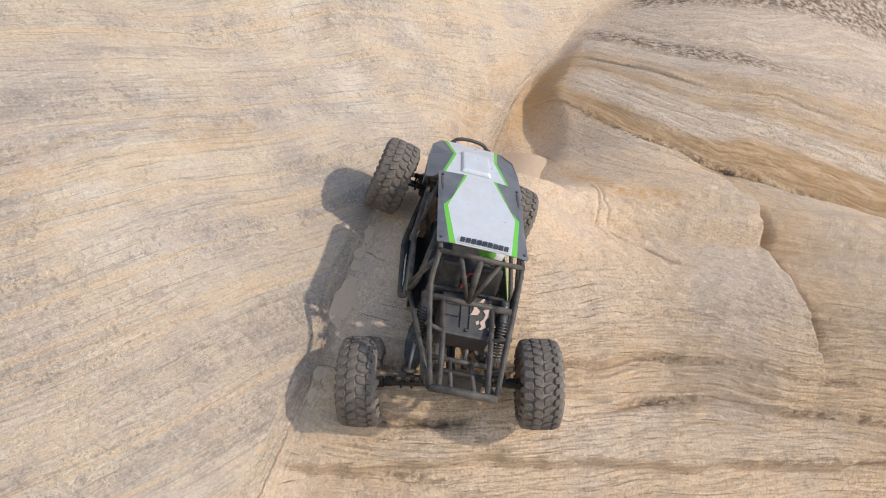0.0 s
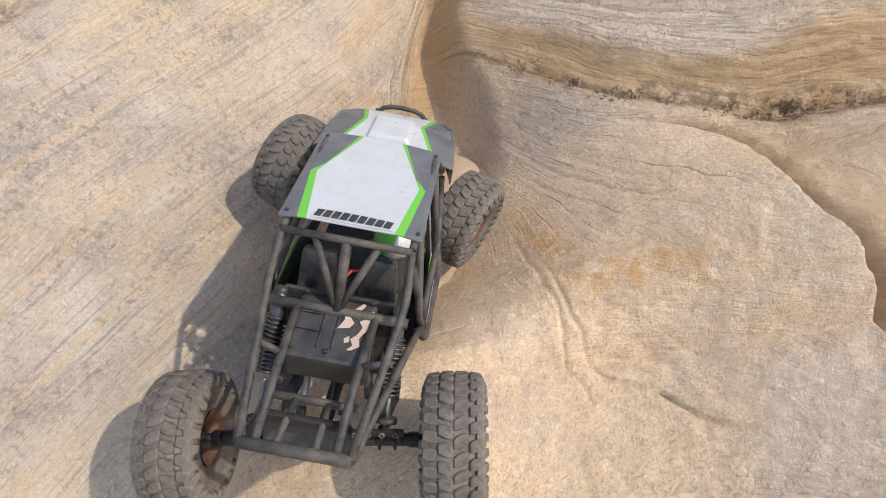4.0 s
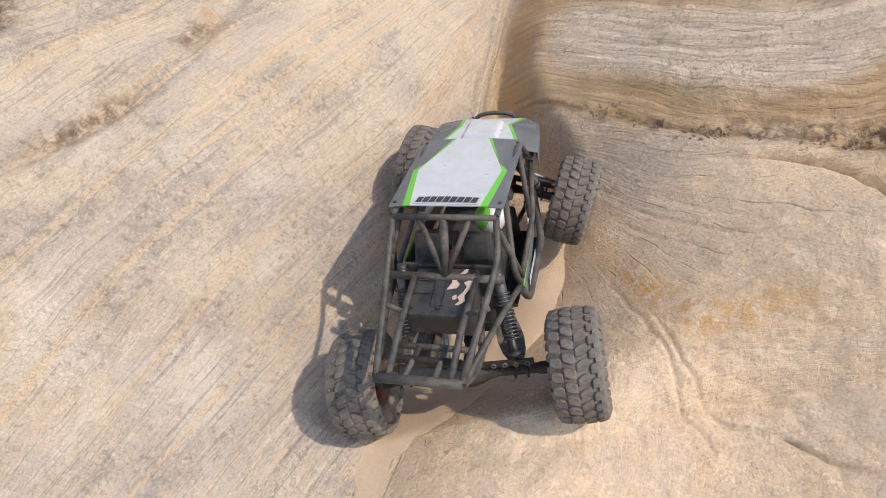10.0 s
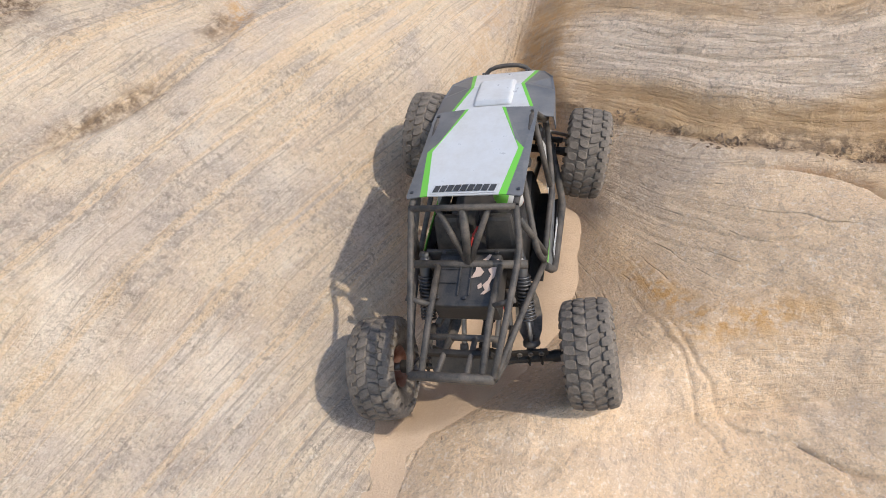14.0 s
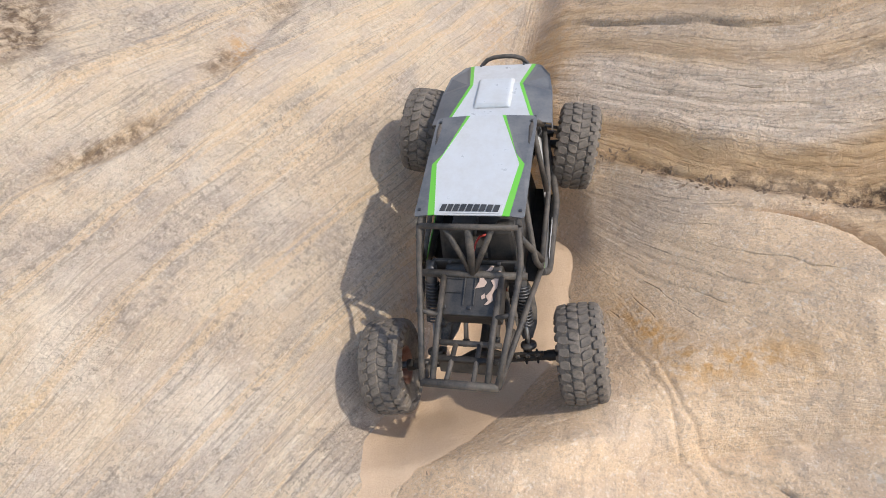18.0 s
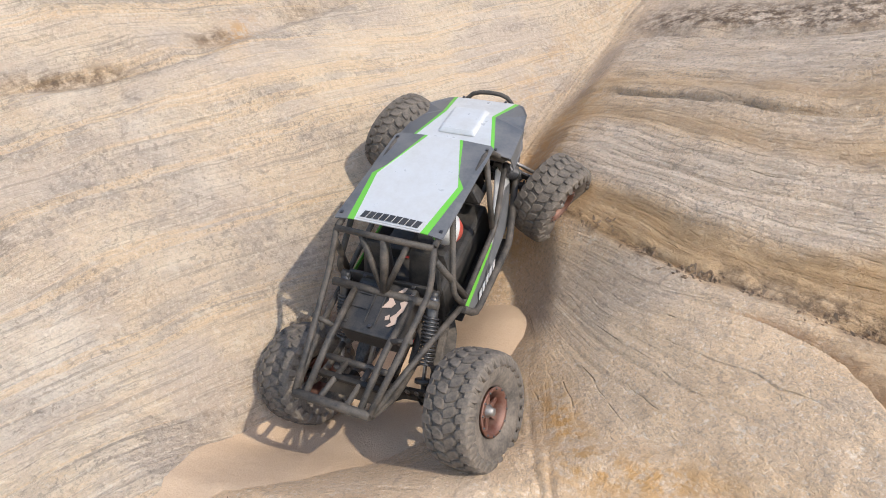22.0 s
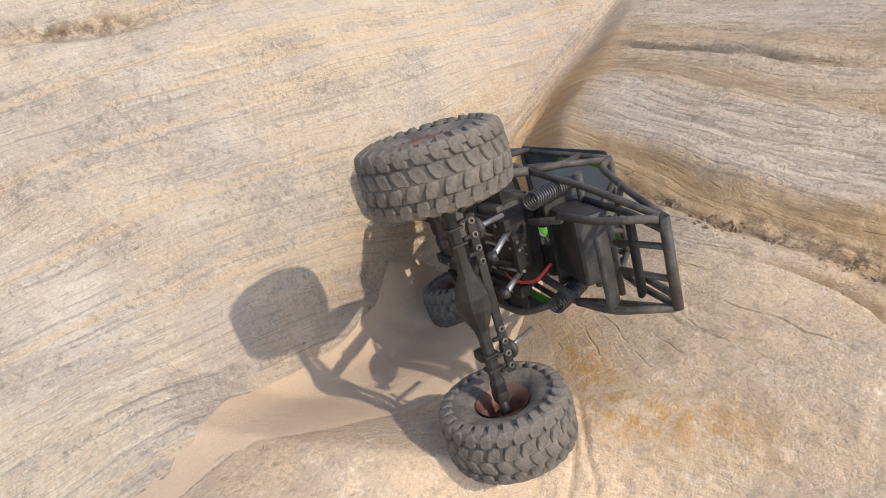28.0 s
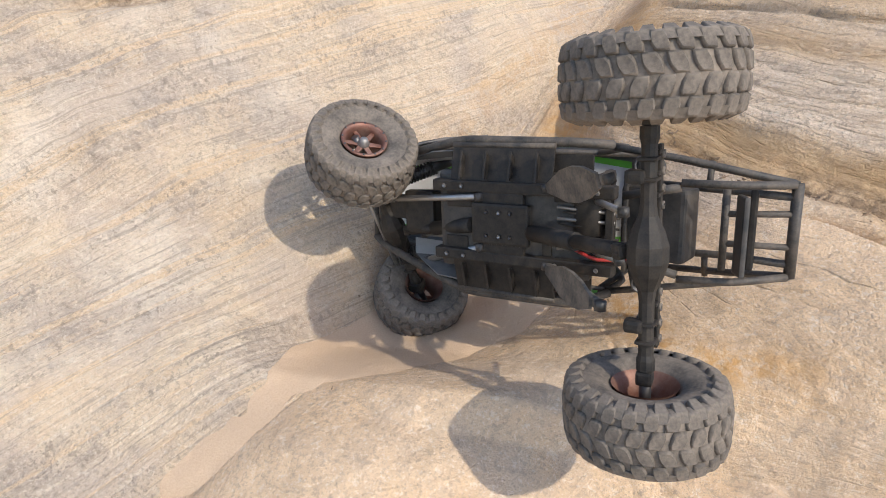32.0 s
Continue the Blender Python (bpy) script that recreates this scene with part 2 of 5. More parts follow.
STEEL = dusty("dull_steel", (0.34, 0.33, 0.32), (0.30, 0.25, 0.2), 0.5, 0.38, 0.9, 80, 0.1)
SPRING = dusty("dark_spring_steel", (0.08, 0.08, 0.085), (0.2, 0.17, 0.14), 0.4, 0.35, 0.8, 80, 0.0)
RED = dusty("red_wire", (0.45, 0.025, 0.02), (0.3, 0.12, 0.08), 0.3, 0.45, 0, 60, 0.0)
HELMET_RED = dusty("orange_red_gloss", (0.42, 0.045, 0.03), (0.4, 0.2, 0.14), 0.3, 0.35, 0, 60, 0.0)
CHIP = dusty("bare_tan_plastic", (0.50, 0.36, 0.28), (0.36, 0.26, 0.2), 0.4, 0.6, 0, 60, 0.1)


# ---- ground ----
TILT_UP = radians(40)
CA, SA = math.cos(TILT_UP), math.sin(TILT_UP)


def lattice(x, y, seed):
    """Smooth value noise on a unit lattice, from -1 to 1."""
    table = np.random.default_rng(seed).random((64, 64)) * 2 - 1
    xi, yi = np.floor(x).astype(int), np.floor(y).astype(int)
    fx, fy = x - xi, y - yi
    fx, fy = fx * fx * (3 - 2 * fx), fy * fy * (3 - 2 * fy)
    a, b = table[xi % 64, yi % 64], table[(xi + 1) % 64, yi % 64]
    c, d = table[xi % 64, (yi + 1) % 64], table[(xi + 1) % 64, (yi + 1) % 64]
    return (a + (b - a) * fx) * (1 - fy) + (c + (d - c) * fx) * fy


def soft_step(x, lo, hi):
    k = np.clip((x - lo) / (hi - lo), 0, 1)
    return k * k * (3 - 2 * k)


def toes(v):
    """Where the two faces meet the bottom of the cleft, and the height of that bottom."""
    left = np.interp(v, [-0.4, 0, 0.2, 0.36, 0.435, 0.5, 0.55, 0.6, 0.65, 0.75, 0.85, 0.97, 1.05, 1.14, 1.22, 1.32, 1.41, 1.8], [-0.50, -0.44, -0.43, -0.41, -0.36, -0.325, -0.285, -0.25, -0.22, -0.185, -0.165, -0.12, -0.065, -0.015, 0.022, 0.062, 0.102, 0.29])
    right = np.interp(v, [-0.4, 0, 0.2, 0.36, 0.44, 0.497, 0.537, 0.557, 0.6, 0.677, 0.75, 0.85, 0.97, 1.05, 1.14, 1.22, 1.32, 1.41, 1.8], [-0.49, -0.43, -0.42, -0.38, -0.32, -0.275, -0.192, -0.155, -0.095, -0.05, -0.035, -0.03, -0.04, -0.040, -0.005, 0.028, 0.067, 0.107, 0.295])
    floor = np.interp(v, [-0.6, -0.1, 0, 0.1, 0.2, 0.35, 0.45, 0.53, 0.65, 0.8, 1.0, 1.2, 1.5], [0.04, 0.06, 0.075, 0.08, 0.072, 0.04, 0.012, -0.02, -0.09, -0.14, -0.155, -0.165, -0.20])
    return left, right, floor


def swell(u, v):
    """The bottom of the cleft: a low hump where it opens, a gully further up."""
    left, right, _ = toes(v)
    hump = np.interp(v, [-0.1, 0, 0.1, 0.3, 0.42, 0.5, 0.56], [0.03, 0.045, 0.055, 0.07, 0.085, 0.065, 0.0]) * np.exp(-((u + 0.24) / 0.17) ** 2)
    gully = np.interp(v, [0.50, 0.60, 0.70, 0.82, 0.95], [0.0, 0.03, 0.085, 0.08, 0.0]) * np.exp(-((u - 0.72 * left - 0.28 * right) / 0.07) ** 2)
    return hump - gully - 0.022 * np.exp(-(((u + 0.29) / 0.07) ** 2 + ((v - 0.56) / 0.09) ** 2))


def relief(u, v):
    """Height of the rock over the sloping plane, and the masks of side, rust, dark varnish and painted shade."""
    left, right, floor = toes(v)
    wob = 0.02 * lattice(u * 5, v * 5, 3) + 0.008 * lattice(u * 14, v * 14, 4)
    sl, sr = np.maximum(left - u + wob, 0), np.maximum(u - right + wob, 0)
    bl = np.interp(v, [-0.3, 0.1, 0.35, 0.53, 0.7, 0.84, 1.0, 1.23, 1.5], [0.15, 0.2, 0.24, 0.32, 0.60, 0.69, 0.71, 0.48, 0.42])
    br = np.interp(v, [-0.1, 0.05, 0.2, 0.36, 0.46, 0.52, 0.58, 0.66, 0.95, 1.1, 1.3], [0.05, 0.08, 0.17, 0.20, 0.18, 0.42, 0.80, 0.95, 0.85, 0.8, 0.62])
    kr = np.interp(v, [0.3, 0.46, 0.58, 0.75, 0.95, 1.1], [0.8, 0.5, 0.25, 0.28, 0.43, 0.5])
    toe = np.interp(v, [0.38, 0.46, 0.54, 0.6, 0.66, 0.74, 0.85, 1.08, 1.22], [0.0, 0.015, 0.026, 0.043, 0.046, 0.043, 0.046, 0.038, 0.0])
    bl = bl - toe / 0.3
    w = floor + toe * (1 - np.exp(-sl / 0.055)) + bl * 1.0 * np.tanh(sl / 1.0) + br * kr * np.tanh(sr / kr)
    w = w + swell(u, v) + 0.02 * np.exp(-(((u + 0.10) / 0.09) ** 2 + ((v - 0.47) / 0.08) ** 2))
    w = w + np.interp(v, [0.10, 0.2, 0.28, 0.36, 0.44, 0.5, 0.64, 0.7], [0, 0.2, 0.38, 0.41, 0.50, 0.45, 0.17, 0]) * 0.6 * np.tanh(0.5 * (u - 0.13 + np.sqrt((u - 0.13) ** 2 + 0.003)) / 0.6)
    w = w - 0.02 * np.exp(-((u - 0.15) / 0.1) ** 2 - ((v - 0.14) / 0.07) ** 2)
    # the other face starts as a steep rounded nose that keeps the sun off the cleft
    nose = np.interp(v, [0.66, 0.78, 0.90, 1.0, 1.15, 1.3, 1.45], [0.0, 0.022, 0.052, 0.055, 0.048, 0.03, 0.0])
    w = w + nose * soft_step(sr, 0.004, 0.068) * np.exp(-(sr / 0.20) ** 2)
    w = w - 0.014 * np.exp(-((u - left - 0.015) / 0.028) ** 2) * (1 - soft_step(v, 0.36, 0.5))
    # the lowest ledge drops to the sand
    foot = v - (-0.02 + 0.2 * u + 0.007 * lattice(u * 11, v * 2, 17) + 0.004 * lattice(u * 43, v * 2, 37))
    w = w - 0.026 * (1 - soft_step(foot, -0.008, 0.003)) * soft_step(u, -0.46, -0.40)
    z = v * SA + w * CA
    x = u
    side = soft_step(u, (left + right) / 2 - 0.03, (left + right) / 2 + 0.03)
    right_on = soft_step(sr, 0.0, 0.12)
    # level beds on the one side: a deep joint, the ledge over it, thinner joints above and below
    slab_lev = z - 0.10 * (x - 0.08) + 0.006 * lattice(u * 9, v * 9, 5)
    v1 = np.interp(u, [-0.3, 0.0, 0.083, 0.139, 0.191, 0.29, 0.36, 0.6, 1.0, 3.0], [1.15, 0.965, 0.894, 0.852, 0.806, 0.756, 0.732, 0.735, 0.745, 0.75])
    v2 = np.interp(u, [-0.3, 0.0, 0.081, 0.159, 0.217, 0.269, 0.349, 0.6, 1.0, 3.0], [1.4, 1.26, 1.195, 1.134, 1.094, 1.058, 1.028, 1.0, 1.0, 1.0])
    v3 = np.interp(u, [-0.3, 0.0, 0.145, 0.222, 0.297, 0.36, 0.42, 0.7, 1.0, 3.0], [1.75, 1.56, 1.432, 1.36, 1.32, 1.28, 1.26, 1.25, 1.32, 1.5])
    vw = v + 0.007 * lattice(u * 9, v * 9, 5)
    lev = np.where(vw < v2, 0.529 + 0.159 * (vw - v1) / (v2 - v1), 0.688 + 0.097 * (vw - v2) / (v3 - v2))
    start = 0.72 - 0.12 * soft_step(u, 0.24, 0.42)
    upper = soft_step(v, start, start + 0.12)
    recess = soft_step(lev, 0.526, 0.533) * (1 - soft_step(lev, 0.550, 0.576))
    w -= right_on * upper * (0.019 * recess + 0.012 * np.exp(-((lev - 0.529) / 0.005) ** 2)) * soft_step(u, 0.0, 0.22)
    w += right_on * upper * 0.005 * lattice(u * 55, v * 55, 35) * np.exp(-((lev - 0.538) / 0.012) ** 2) * soft_step(u, 0.16, 0.26)
    for level, deep, width in ((0.585, 0.002, 0.002), (0.604, 0.003, 0.002), (0.622, 0.002, 0.003), (0.648, 0.004, 0.005), (0.687, 0.008, 0.0022), (0.708, 0.003, 0.003), (0.735, 0.005, 0.003), (0.755, 0.002, 0.002), (0.785, 0.022, 0.008), (0.86, 0.02, 0.012)):
        w -= right_on * deep * np.exp(-((lev - level + 0.004 * lattice(u * 20, v * 20, 6)) / width) ** 2) * upper
    w += right_on * upper * (0.006 * soft_step(lev, 0.685, 0.690) * (1 - soft_step(lev, 0.70, 0.76)))
    lower = 1 - soft_step(v, 0.26, 0.38)
    lower_lev = z - 0.22 * (x - 0.08) + 0.006 * lattice(u * 9, v * 9, 5)
    for level, deep, width in ((0.262, 0.004, 0.005), (0.240, 0.003, 0.003), (0.210, 0.013, 0.005), (0.198, 0.006, 0.003), (0.184, 0.003, 0.003), (0.166, 0.006, 0.004), (0.150, 0.014, 0.006), (0.118, 0.003, 0.003)):
        w -= right_on * 1.35 * deep * np.exp(-((lower_lev - level + 0.007 * lattice(u * 12, v * 12, 7)) / width) ** 2) * lower * soft_step(lattice(u * 6 + level * 40, v * 6, 30), -0.7, 0.0)
    w += right_on * lower * 0.0012 * np.sin(lower_lev * 420 + 3 * lattice(u * 7, v * 7, 33)) * soft_step(lattice(u * 10, v * 10, 34), -0.2, 0.4)
    # the rounded slab and the hollow beyond its edge
    edge = np.interp(v, [0.0, 0.08, 0.2, 0.27, 0.35, 0.42, 0.5, 0.55, 0.6, 0.65, 0.695, 0.715, 0.732, 0.75, 0.77], [0.45, 0.42, 0.378, 0.350, 0.338, 0.338, 0.332, 0.322, 0.310, 0.301, 0.296, 0.280, 0.259, 0.228, 0.17])
    edge = edge + 0.0025 * lattice(v * 16, u * 0 + 2.5, 8)
    past = soft_step(u, edge, edge + 0.008) * np.clip(1 - (u - edge) / 0.28, 0, 1) * (1 - soft_step(v, 0.72, 0.78))
    hollow = past * np.interp(v, [0.17, 0.30, 0.6, 0.74], [0.0, 1.0, 0.9, 0.5])
    w -= hollow * (0.066 - 0.026 * soft_step(u - edge, 0.012, 0.045))
    # the crevice along the foot of that edge
    crevice = np.exp(-((u - edge - 0.011 + 0.004 * lattice(u * 20, v * 26, 50)) / 0.0055) ** 2) * soft_step(v, 0.24, 0.34) * (1 - soft_step(v, 0.72, 0.76))
    w -= 0.010 * crevice
    # a wandering crack across the slab
    course = lambda a: np.interp(a, [0.030, 0.040, 0.048, 0.055, 0.067, 0.078, 0.116, 0.130, 0.147, 0.172, 0.21], [0.60, 0.53, 0.500, 0.467, 0.446, 0.437, 0.421, 0.407, 0.388, 0.376, 0.374])
    run = course(u + 0.003 * lattice(u * 20, v * 34, 9))
    steep = np.sqrt(1 + ((course(u + 0.003) - course(u - 0.003)) / 0.006) ** 2)
    crack = np.exp(-((v - run + 0.004 * lattice(u * 34, v * 30, 9)) / (0.0028 * steep)) ** 2) * soft_step(u, 0.030, 0.036) * (1 - soft_step(u, 0.17, 0.21))
    shelf = soft_step(v, run - 0.035, run) * (1 - soft_step(v, run, run + 0.004)) * soft_step(u, 0.045, 0.07) * (1 - soft_step(u, 0.15, 0.21))
    w -= (0.0036 + 0.0024 * soft_step(u, 0.06, 0.10)) * crack * (0.55 + 0.45 * soft_step(lattice(u * 30, v * 30, 36), -0.6, 0.2)) + 0.0038 * shelf
    # a thinner one beside it, running down the slab
    fork = np.interp(v, [0.40, 0.422, 0.444, 0.46, 0.50, 0.535, 0.60, 0.66], [0.046, 0.042, 0.037, 0.027, 0.026, 0.028, 0.018, 0.022])
    w -= 0.0032 * np.exp(-((u - fork + 0.003 * lattice(v * 46, u * 8, 40)) / 0.0024) ** 2) * soft_step(v, 0.40, 0.43) * (1 - soft_step(v, 0.60, 0.67))
    # broken joints that fan out from the cleft below the long joint
    for at, deep, reach in ((0.772, 0.0030, 0.20), (0.752, 0.0040, 0.27), (0.734, 0.0050, 0.24), (0.719, 0.0060, 0.29), (0.700, 0.0055, 0.26), (0.676, 0.0040, 0.22), (0.650, 0.0025, 0.16)):
        fan = at + 0.15 * np.exp(-np.maximum(u - 0.01, 0) / 0.03) - 0.80 * (u - 0.09) + 1.1 * np.maximum(u - 0.15, 0) ** 1.3 + 0.011 * lattice(u * 11 + at * 130, v * 0 + at * 70, 41) + 0.003 * lattice(u * 42, v * 9, 42)
        lip = soft_step(v, fan - 0.010, fan) * (1 - soft_step(v, fan, fan + 0.0026))
        w -= right_on * 0.5 * deep * lip * soft_step(u, 0.02, 0.05) * (1 - soft_step(u, reach - 0.08, reach)) * soft_step(lattice(u * 14 + at * 90, v * 2, 44), -0.5, 0.2)
    # low ripples that run down the slab
    flow = v + 0.9 * u - 1.2 * np.maximum(u - 0.1, 0) ** 2 + 0.022 * lattice(u * 13, v * 9, 45)
    ripple = np.abs(np.sin(flow * 72 + 2.2 * lattice(u * 9, v * 9, 46)))
    w -= right_on * 0.0020 * (1 - ripple) ** 3 * soft_step(lattice(u * 12, v * 12, 47), -0.3, 0.5) * soft_step(v, 0.24, 0.36) * (1 - soft_step(v, 0.60, 0.72)) * soft_step(u, -0.08, 0.02)
    w += right_on * 0.0014 * (lattice(u * 40, v * 40, 48) + 0.7 * lattice(u * 95, v * 95, 49)) * soft_step(v, 0.2, 0.3) * (1 - soft_step(v, 0.60, 0.72))
    # thin wavy laminae on the slab below the joint
    lam = np.sin((slab_lev * 260 + 3.0 * lattice(u * 8, v * 8, 10)))
    w += right_on * 0.0008 * lam * soft_step(lattice(u * 11, v * 17, 19), 0.0, 0.5) * soft_step(v, 0.46, 0.66) * (1 - 0.6 * upper)
    # dipping beds on the other side
    dip = (v - 1.0 * u) / 1.414
    left_on = soft_step(sl, 0.0, 0.08)
    off = (u - np.interp(v, [0.80, 0.855, 0.905, 0.95, 1.005, 1.08, 1.16, 1.3], [-0.78, -0.69, -0.61, -0.543, -0.473, -0.449, -0.40, -0.33]) + 0.012 * lattice(u * 9, v * 9, 14)) / 1.3
    band = lattice(dip * 26, u * 1.2 + 7, 11) + 0.6 * lattice(dip * 60, u * 2 + 3, 12) + 0.4 * lattice(dip * 130, u * 5, 13)
    w += left_on * 0.0018 * band
    w -= left_on * soft_step(v, 0.82, 0.88) * (0.008 * np.exp(-(off / 0.011) ** 2) + 0.004 * soft_step(-off, -0.004, 0.012) * np.exp(-np.maximum(-off, 0) / 0.08))
    w -= left_on * 0.003 * np.exp(-((dip - 0.97 + 0.012 * lattice(u * 7, v * 7, 15)) / 0.004) ** 2) * soft_step(lattice(u * 11, v * 11, 18), 0.0, 0.4)
    hand = soft_step(v, 1.02, 1.06) * (1 - soft_step(v, 1.2, 1.24))
    w -= left_on * 0.010 * np.exp(-((u + 0.04 - 0.42 * (v - 1.12) + 0.01 * lattice(v * 30, u, 16)) / 0.004) ** 2) * hand
    w += left_on * soft_step(dip, 1.175, 1.22) * (1 - soft_step(u, -0.68, -0.62)) * (0.004 * lattice(u * 45, v * 45, 38) + 0.003 * lattice(u * 90, v * 90, 39))
    # general unevenness
    calm = 1 - 0.75 * right_on * soft_step(v, 0.55, 0.75)
    w += calm * (0.007 * lattice(u * 3.1, v * 3.1, 20) + 0.004 * lattice(u * 9, v * 9, 21))
    w += 0.0018 * lattice(u * 28, v * 28, 22) + 0.0011 * lattice(u * 70, v * 70, 23)
    mid = (left + right) / 2
    rust = np.exp(-(((u - 0.048 - 0.25 * (0.62 - v)) / 0.024) ** 2 + ((v - 0.62) / 0.055) ** 2)) + 0.9 * np.exp(-(((u - 0.12) / 0.075) ** 2 + ((v - 0.562) / 0.022) ** 2))
    rust = rust + 0.75 * np.exp(-(((u - mid - 0.045) / 0.045) ** 2 + ((v - 1.04) / 0.19) ** 4)) * soft_step(u, mid - 0.01, mid + 0.02)
    rust = rust + 0.5 * left_on * np.exp(-((sl - 0.03) / 0.05) ** 2) * soft_step(v, 0.5, 0.7)
    rust = rust + 0.35 * left_on * np.exp(-((dip - 0.70) / 0.02) ** 2) * soft_step(lattice(u * 9, v * 9, 24), 0.0, 0.6)
    rust = rust + 0.8 * np.exp(-(((u + 0.449) / 0.02) ** 2 + ((v - 1.082) / 0.04) ** 2))
    stain_shade = 0.95 * np.exp(-(((u - mid - 0.035) / 0.05) ** 2 + ((v - 1.04) / 0.17) ** 4)) * soft_step(u, mid - 0.015, mid + 0.012)
    stain_shade = stain_shade + right_on * upper * 0.95 * soft_step(lev, 0.518, 0.528) * (1 - soft_step(lev - 0.035 * soft_step(u, 0.25, 0.5), 0.556, 0.574))
    stain_shade = stain_shade + right_on * upper * 0.55 * (np.exp(-((lev - 0.655) / 0.014) ** 2) + np.exp(-((lev - 0.700) / 0.008) ** 2))
    # the hollow's brown also paints its shade, darkest in the crevice
    stain_shade = stain_shade + crevice + 0.85 * past ** 1.4 * soft_step(v, 0.17, 0.32) * (1 - soft_step(v, 0.69, 0.76))
    stain_shade = stain_shade + 0.24 * right_on * lower * soft_step(lower_lev, 0.155, 0.170) * (1 - soft_step(lower_lev, 0.235, 0.262))
    pale = right_on * upper * soft_step(lev, 0.565, 0.580) * (1 - soft_step(lev, 0.630, 0.645)) + 0.9 * right_on * upper * soft_step(lev, 0.71, 0.73)
    varnish_shade = right_on * upper * (0.9 * np.exp(-((lev - 0.538) / 0.013) ** 2) * soft_step(u, 0.16, 0.26) + 0.9 * np.exp(-((lev - 0.529) / 0.006) ** 2) * soft_step(lattice(u * 24, v * 3, 25), -0.1, 0.2))
    # the crevice's shadow line, painted darker still
    varnish_shade = varnish_shade + 0.4 * crevice
    for a, b in ((0.083, 0.894), (0.139, 0.852)):
        varnish_shade = varnish_shade + np.exp(-(((u - a) / 0.010) ** 2 + ((v - b) / 0.008) ** 2))
    varnish_shade = varnish_shade + right_on * upper * soft_step(lev, 0.785, 0.80) * (0.9 - 0.75 * soft_step(lev, 0.815, 0.84)) * (1 - 0.6 * soft_step(u, 0.5, 0.8))
    varnish_shade = varnish_shade + right_on * 0.9 * soft_step(v, 1.64 + 0.1 * u, 1.70 + 0.1 * u) * soft_step(u, 0.05, 0.15)
    varnish_shade = varnish_shade + right_on * lower * 0.8 * (np.exp(-((lower_lev - 0.208) / 0.008) ** 2) + np.exp(-((lower_lev - 0.150) / 0.010) ** 2) + 0.8 * np.exp(-((lower_lev - 0.070) / 0.008) ** 2)) * soft_step(lattice(u * 8, v * 8, 26), -0.3, 0.5)
    streak = np.exp(-((off + 0.008) / 0.018) ** 2) * soft_step(v, 0.82, 0.90) * soft_step(lattice(u * 16, v * 16, 43), -0.7, 0.3) + 1.2 * soft_step(dip, 1.175, 1.22) * (1 - soft_step(u, -0.68, -0.62)) * soft_step(lattice(u * 7, v * 7, 27), -0.7, 0.1)
    varnish_shade = varnish_shade + left_on * 0.75 * streak
    stain_shade = stain_shade + left_on * 0.3 * streak
    tone = side > 0.5
    bed = np.where(tone, np.where(v > v1, lev, slab_lev + (lower_lev - slab_lev) * (1 - soft_step(v, 0.2, 0.6))) + 0.004 * lattice(u * 6, v * 6, 28), dip + 0.008 * lattice(u * 4, v * 4, 29))
    along = np.where(tone, u, (u + v) / 1.414)
    clip = lambda a: np.clip(a, 0, 1)
    # far off, the slope runs out level below and above
    w += 0.84 * (np.maximum(-0.6 - v, 0) - np.maximum(v - 3.5, 0))
    return w, (("side", side), ("rust", clip(rust)), ("varnish_shade", clip(varnish_shade)), ("stain_shade", clip(stain_shade)), ("pale", clip(pale)), ("bed", bed), ("along", along), ("ledge", right_on * np.maximum(upper, 0.8 * lower)), ("parted", side * (0.2 + 0.8 * np.maximum(0.7 * soft_step(v, 0.60, 0.66), lower))))


def spaced(lo, hi, step, far_lo, far_hi):
    """Even steps within a stretch, growing steps beyond it."""
    mid = list(np.arange(lo, hi, step))
    out, d = [], step
    x = lo
    while x > far_lo:
        d *= 1.16
        x -= d
        out.insert(0, x)
    x, d, up = mid[-1], step, []
    while x < far_hi:
        d *= 1.16
        x += d
        up.append(x)
    return np.array(out + mid + up)


def sheet(name, us, vs, height, material, masks=()):
    u, v = np.meshgrid(us, vs)
    w = height
    co = np.stack([u, v * CA - w * SA, v * SA + w * CA], -1).reshape(-1, 3)
    nu, nv = len(us), len(vs)
    i = (np.arange(nv - 1)[:, None] * nu + np.arange(nu - 1)[None]).ravel()
    faces = np.stack([i, i + 1, i + nu + 1, i + nu], 1)
    me = bpy.data.meshes.new(name)
    me.vertices.add(len(co))
    me.vertices.foreach_set("co", co.ravel())
    me.loops.add(faces.size)
    me.loops.foreach_set("vertex_index", faces.ravel().astype(np.int32))
    me.polygons.add(len(faces))
    me.polygons.foreach_set("loop_start", np.arange(0, faces.size, 4, dtype=np.int32))
    me.polygons.foreach_set("use_smooth", np.ones(len(faces), dtype=bool))
    me.update(calc_edges=True)
    me.materials.append(material)
    for key, values in masks:
        me.attributes.new(key, "FLOAT", "POINT").data.foreach_set("value", values.ravel().astype(np.float32))
    return new(name, me)


us = spaced(-0.85, 0.62, 0.0026, -60, 60)
vs = spaced(-0.20, 1.45, 0.0026, -60, 60)
gu, gv = np.meshgrid(us, vs)
rock_w, rock_masks = relief(gu, gv)
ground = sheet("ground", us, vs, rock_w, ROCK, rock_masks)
tagged(ground, "pale tan layered sandstone slope with a cleft between two faces", "rock", kind="structure")


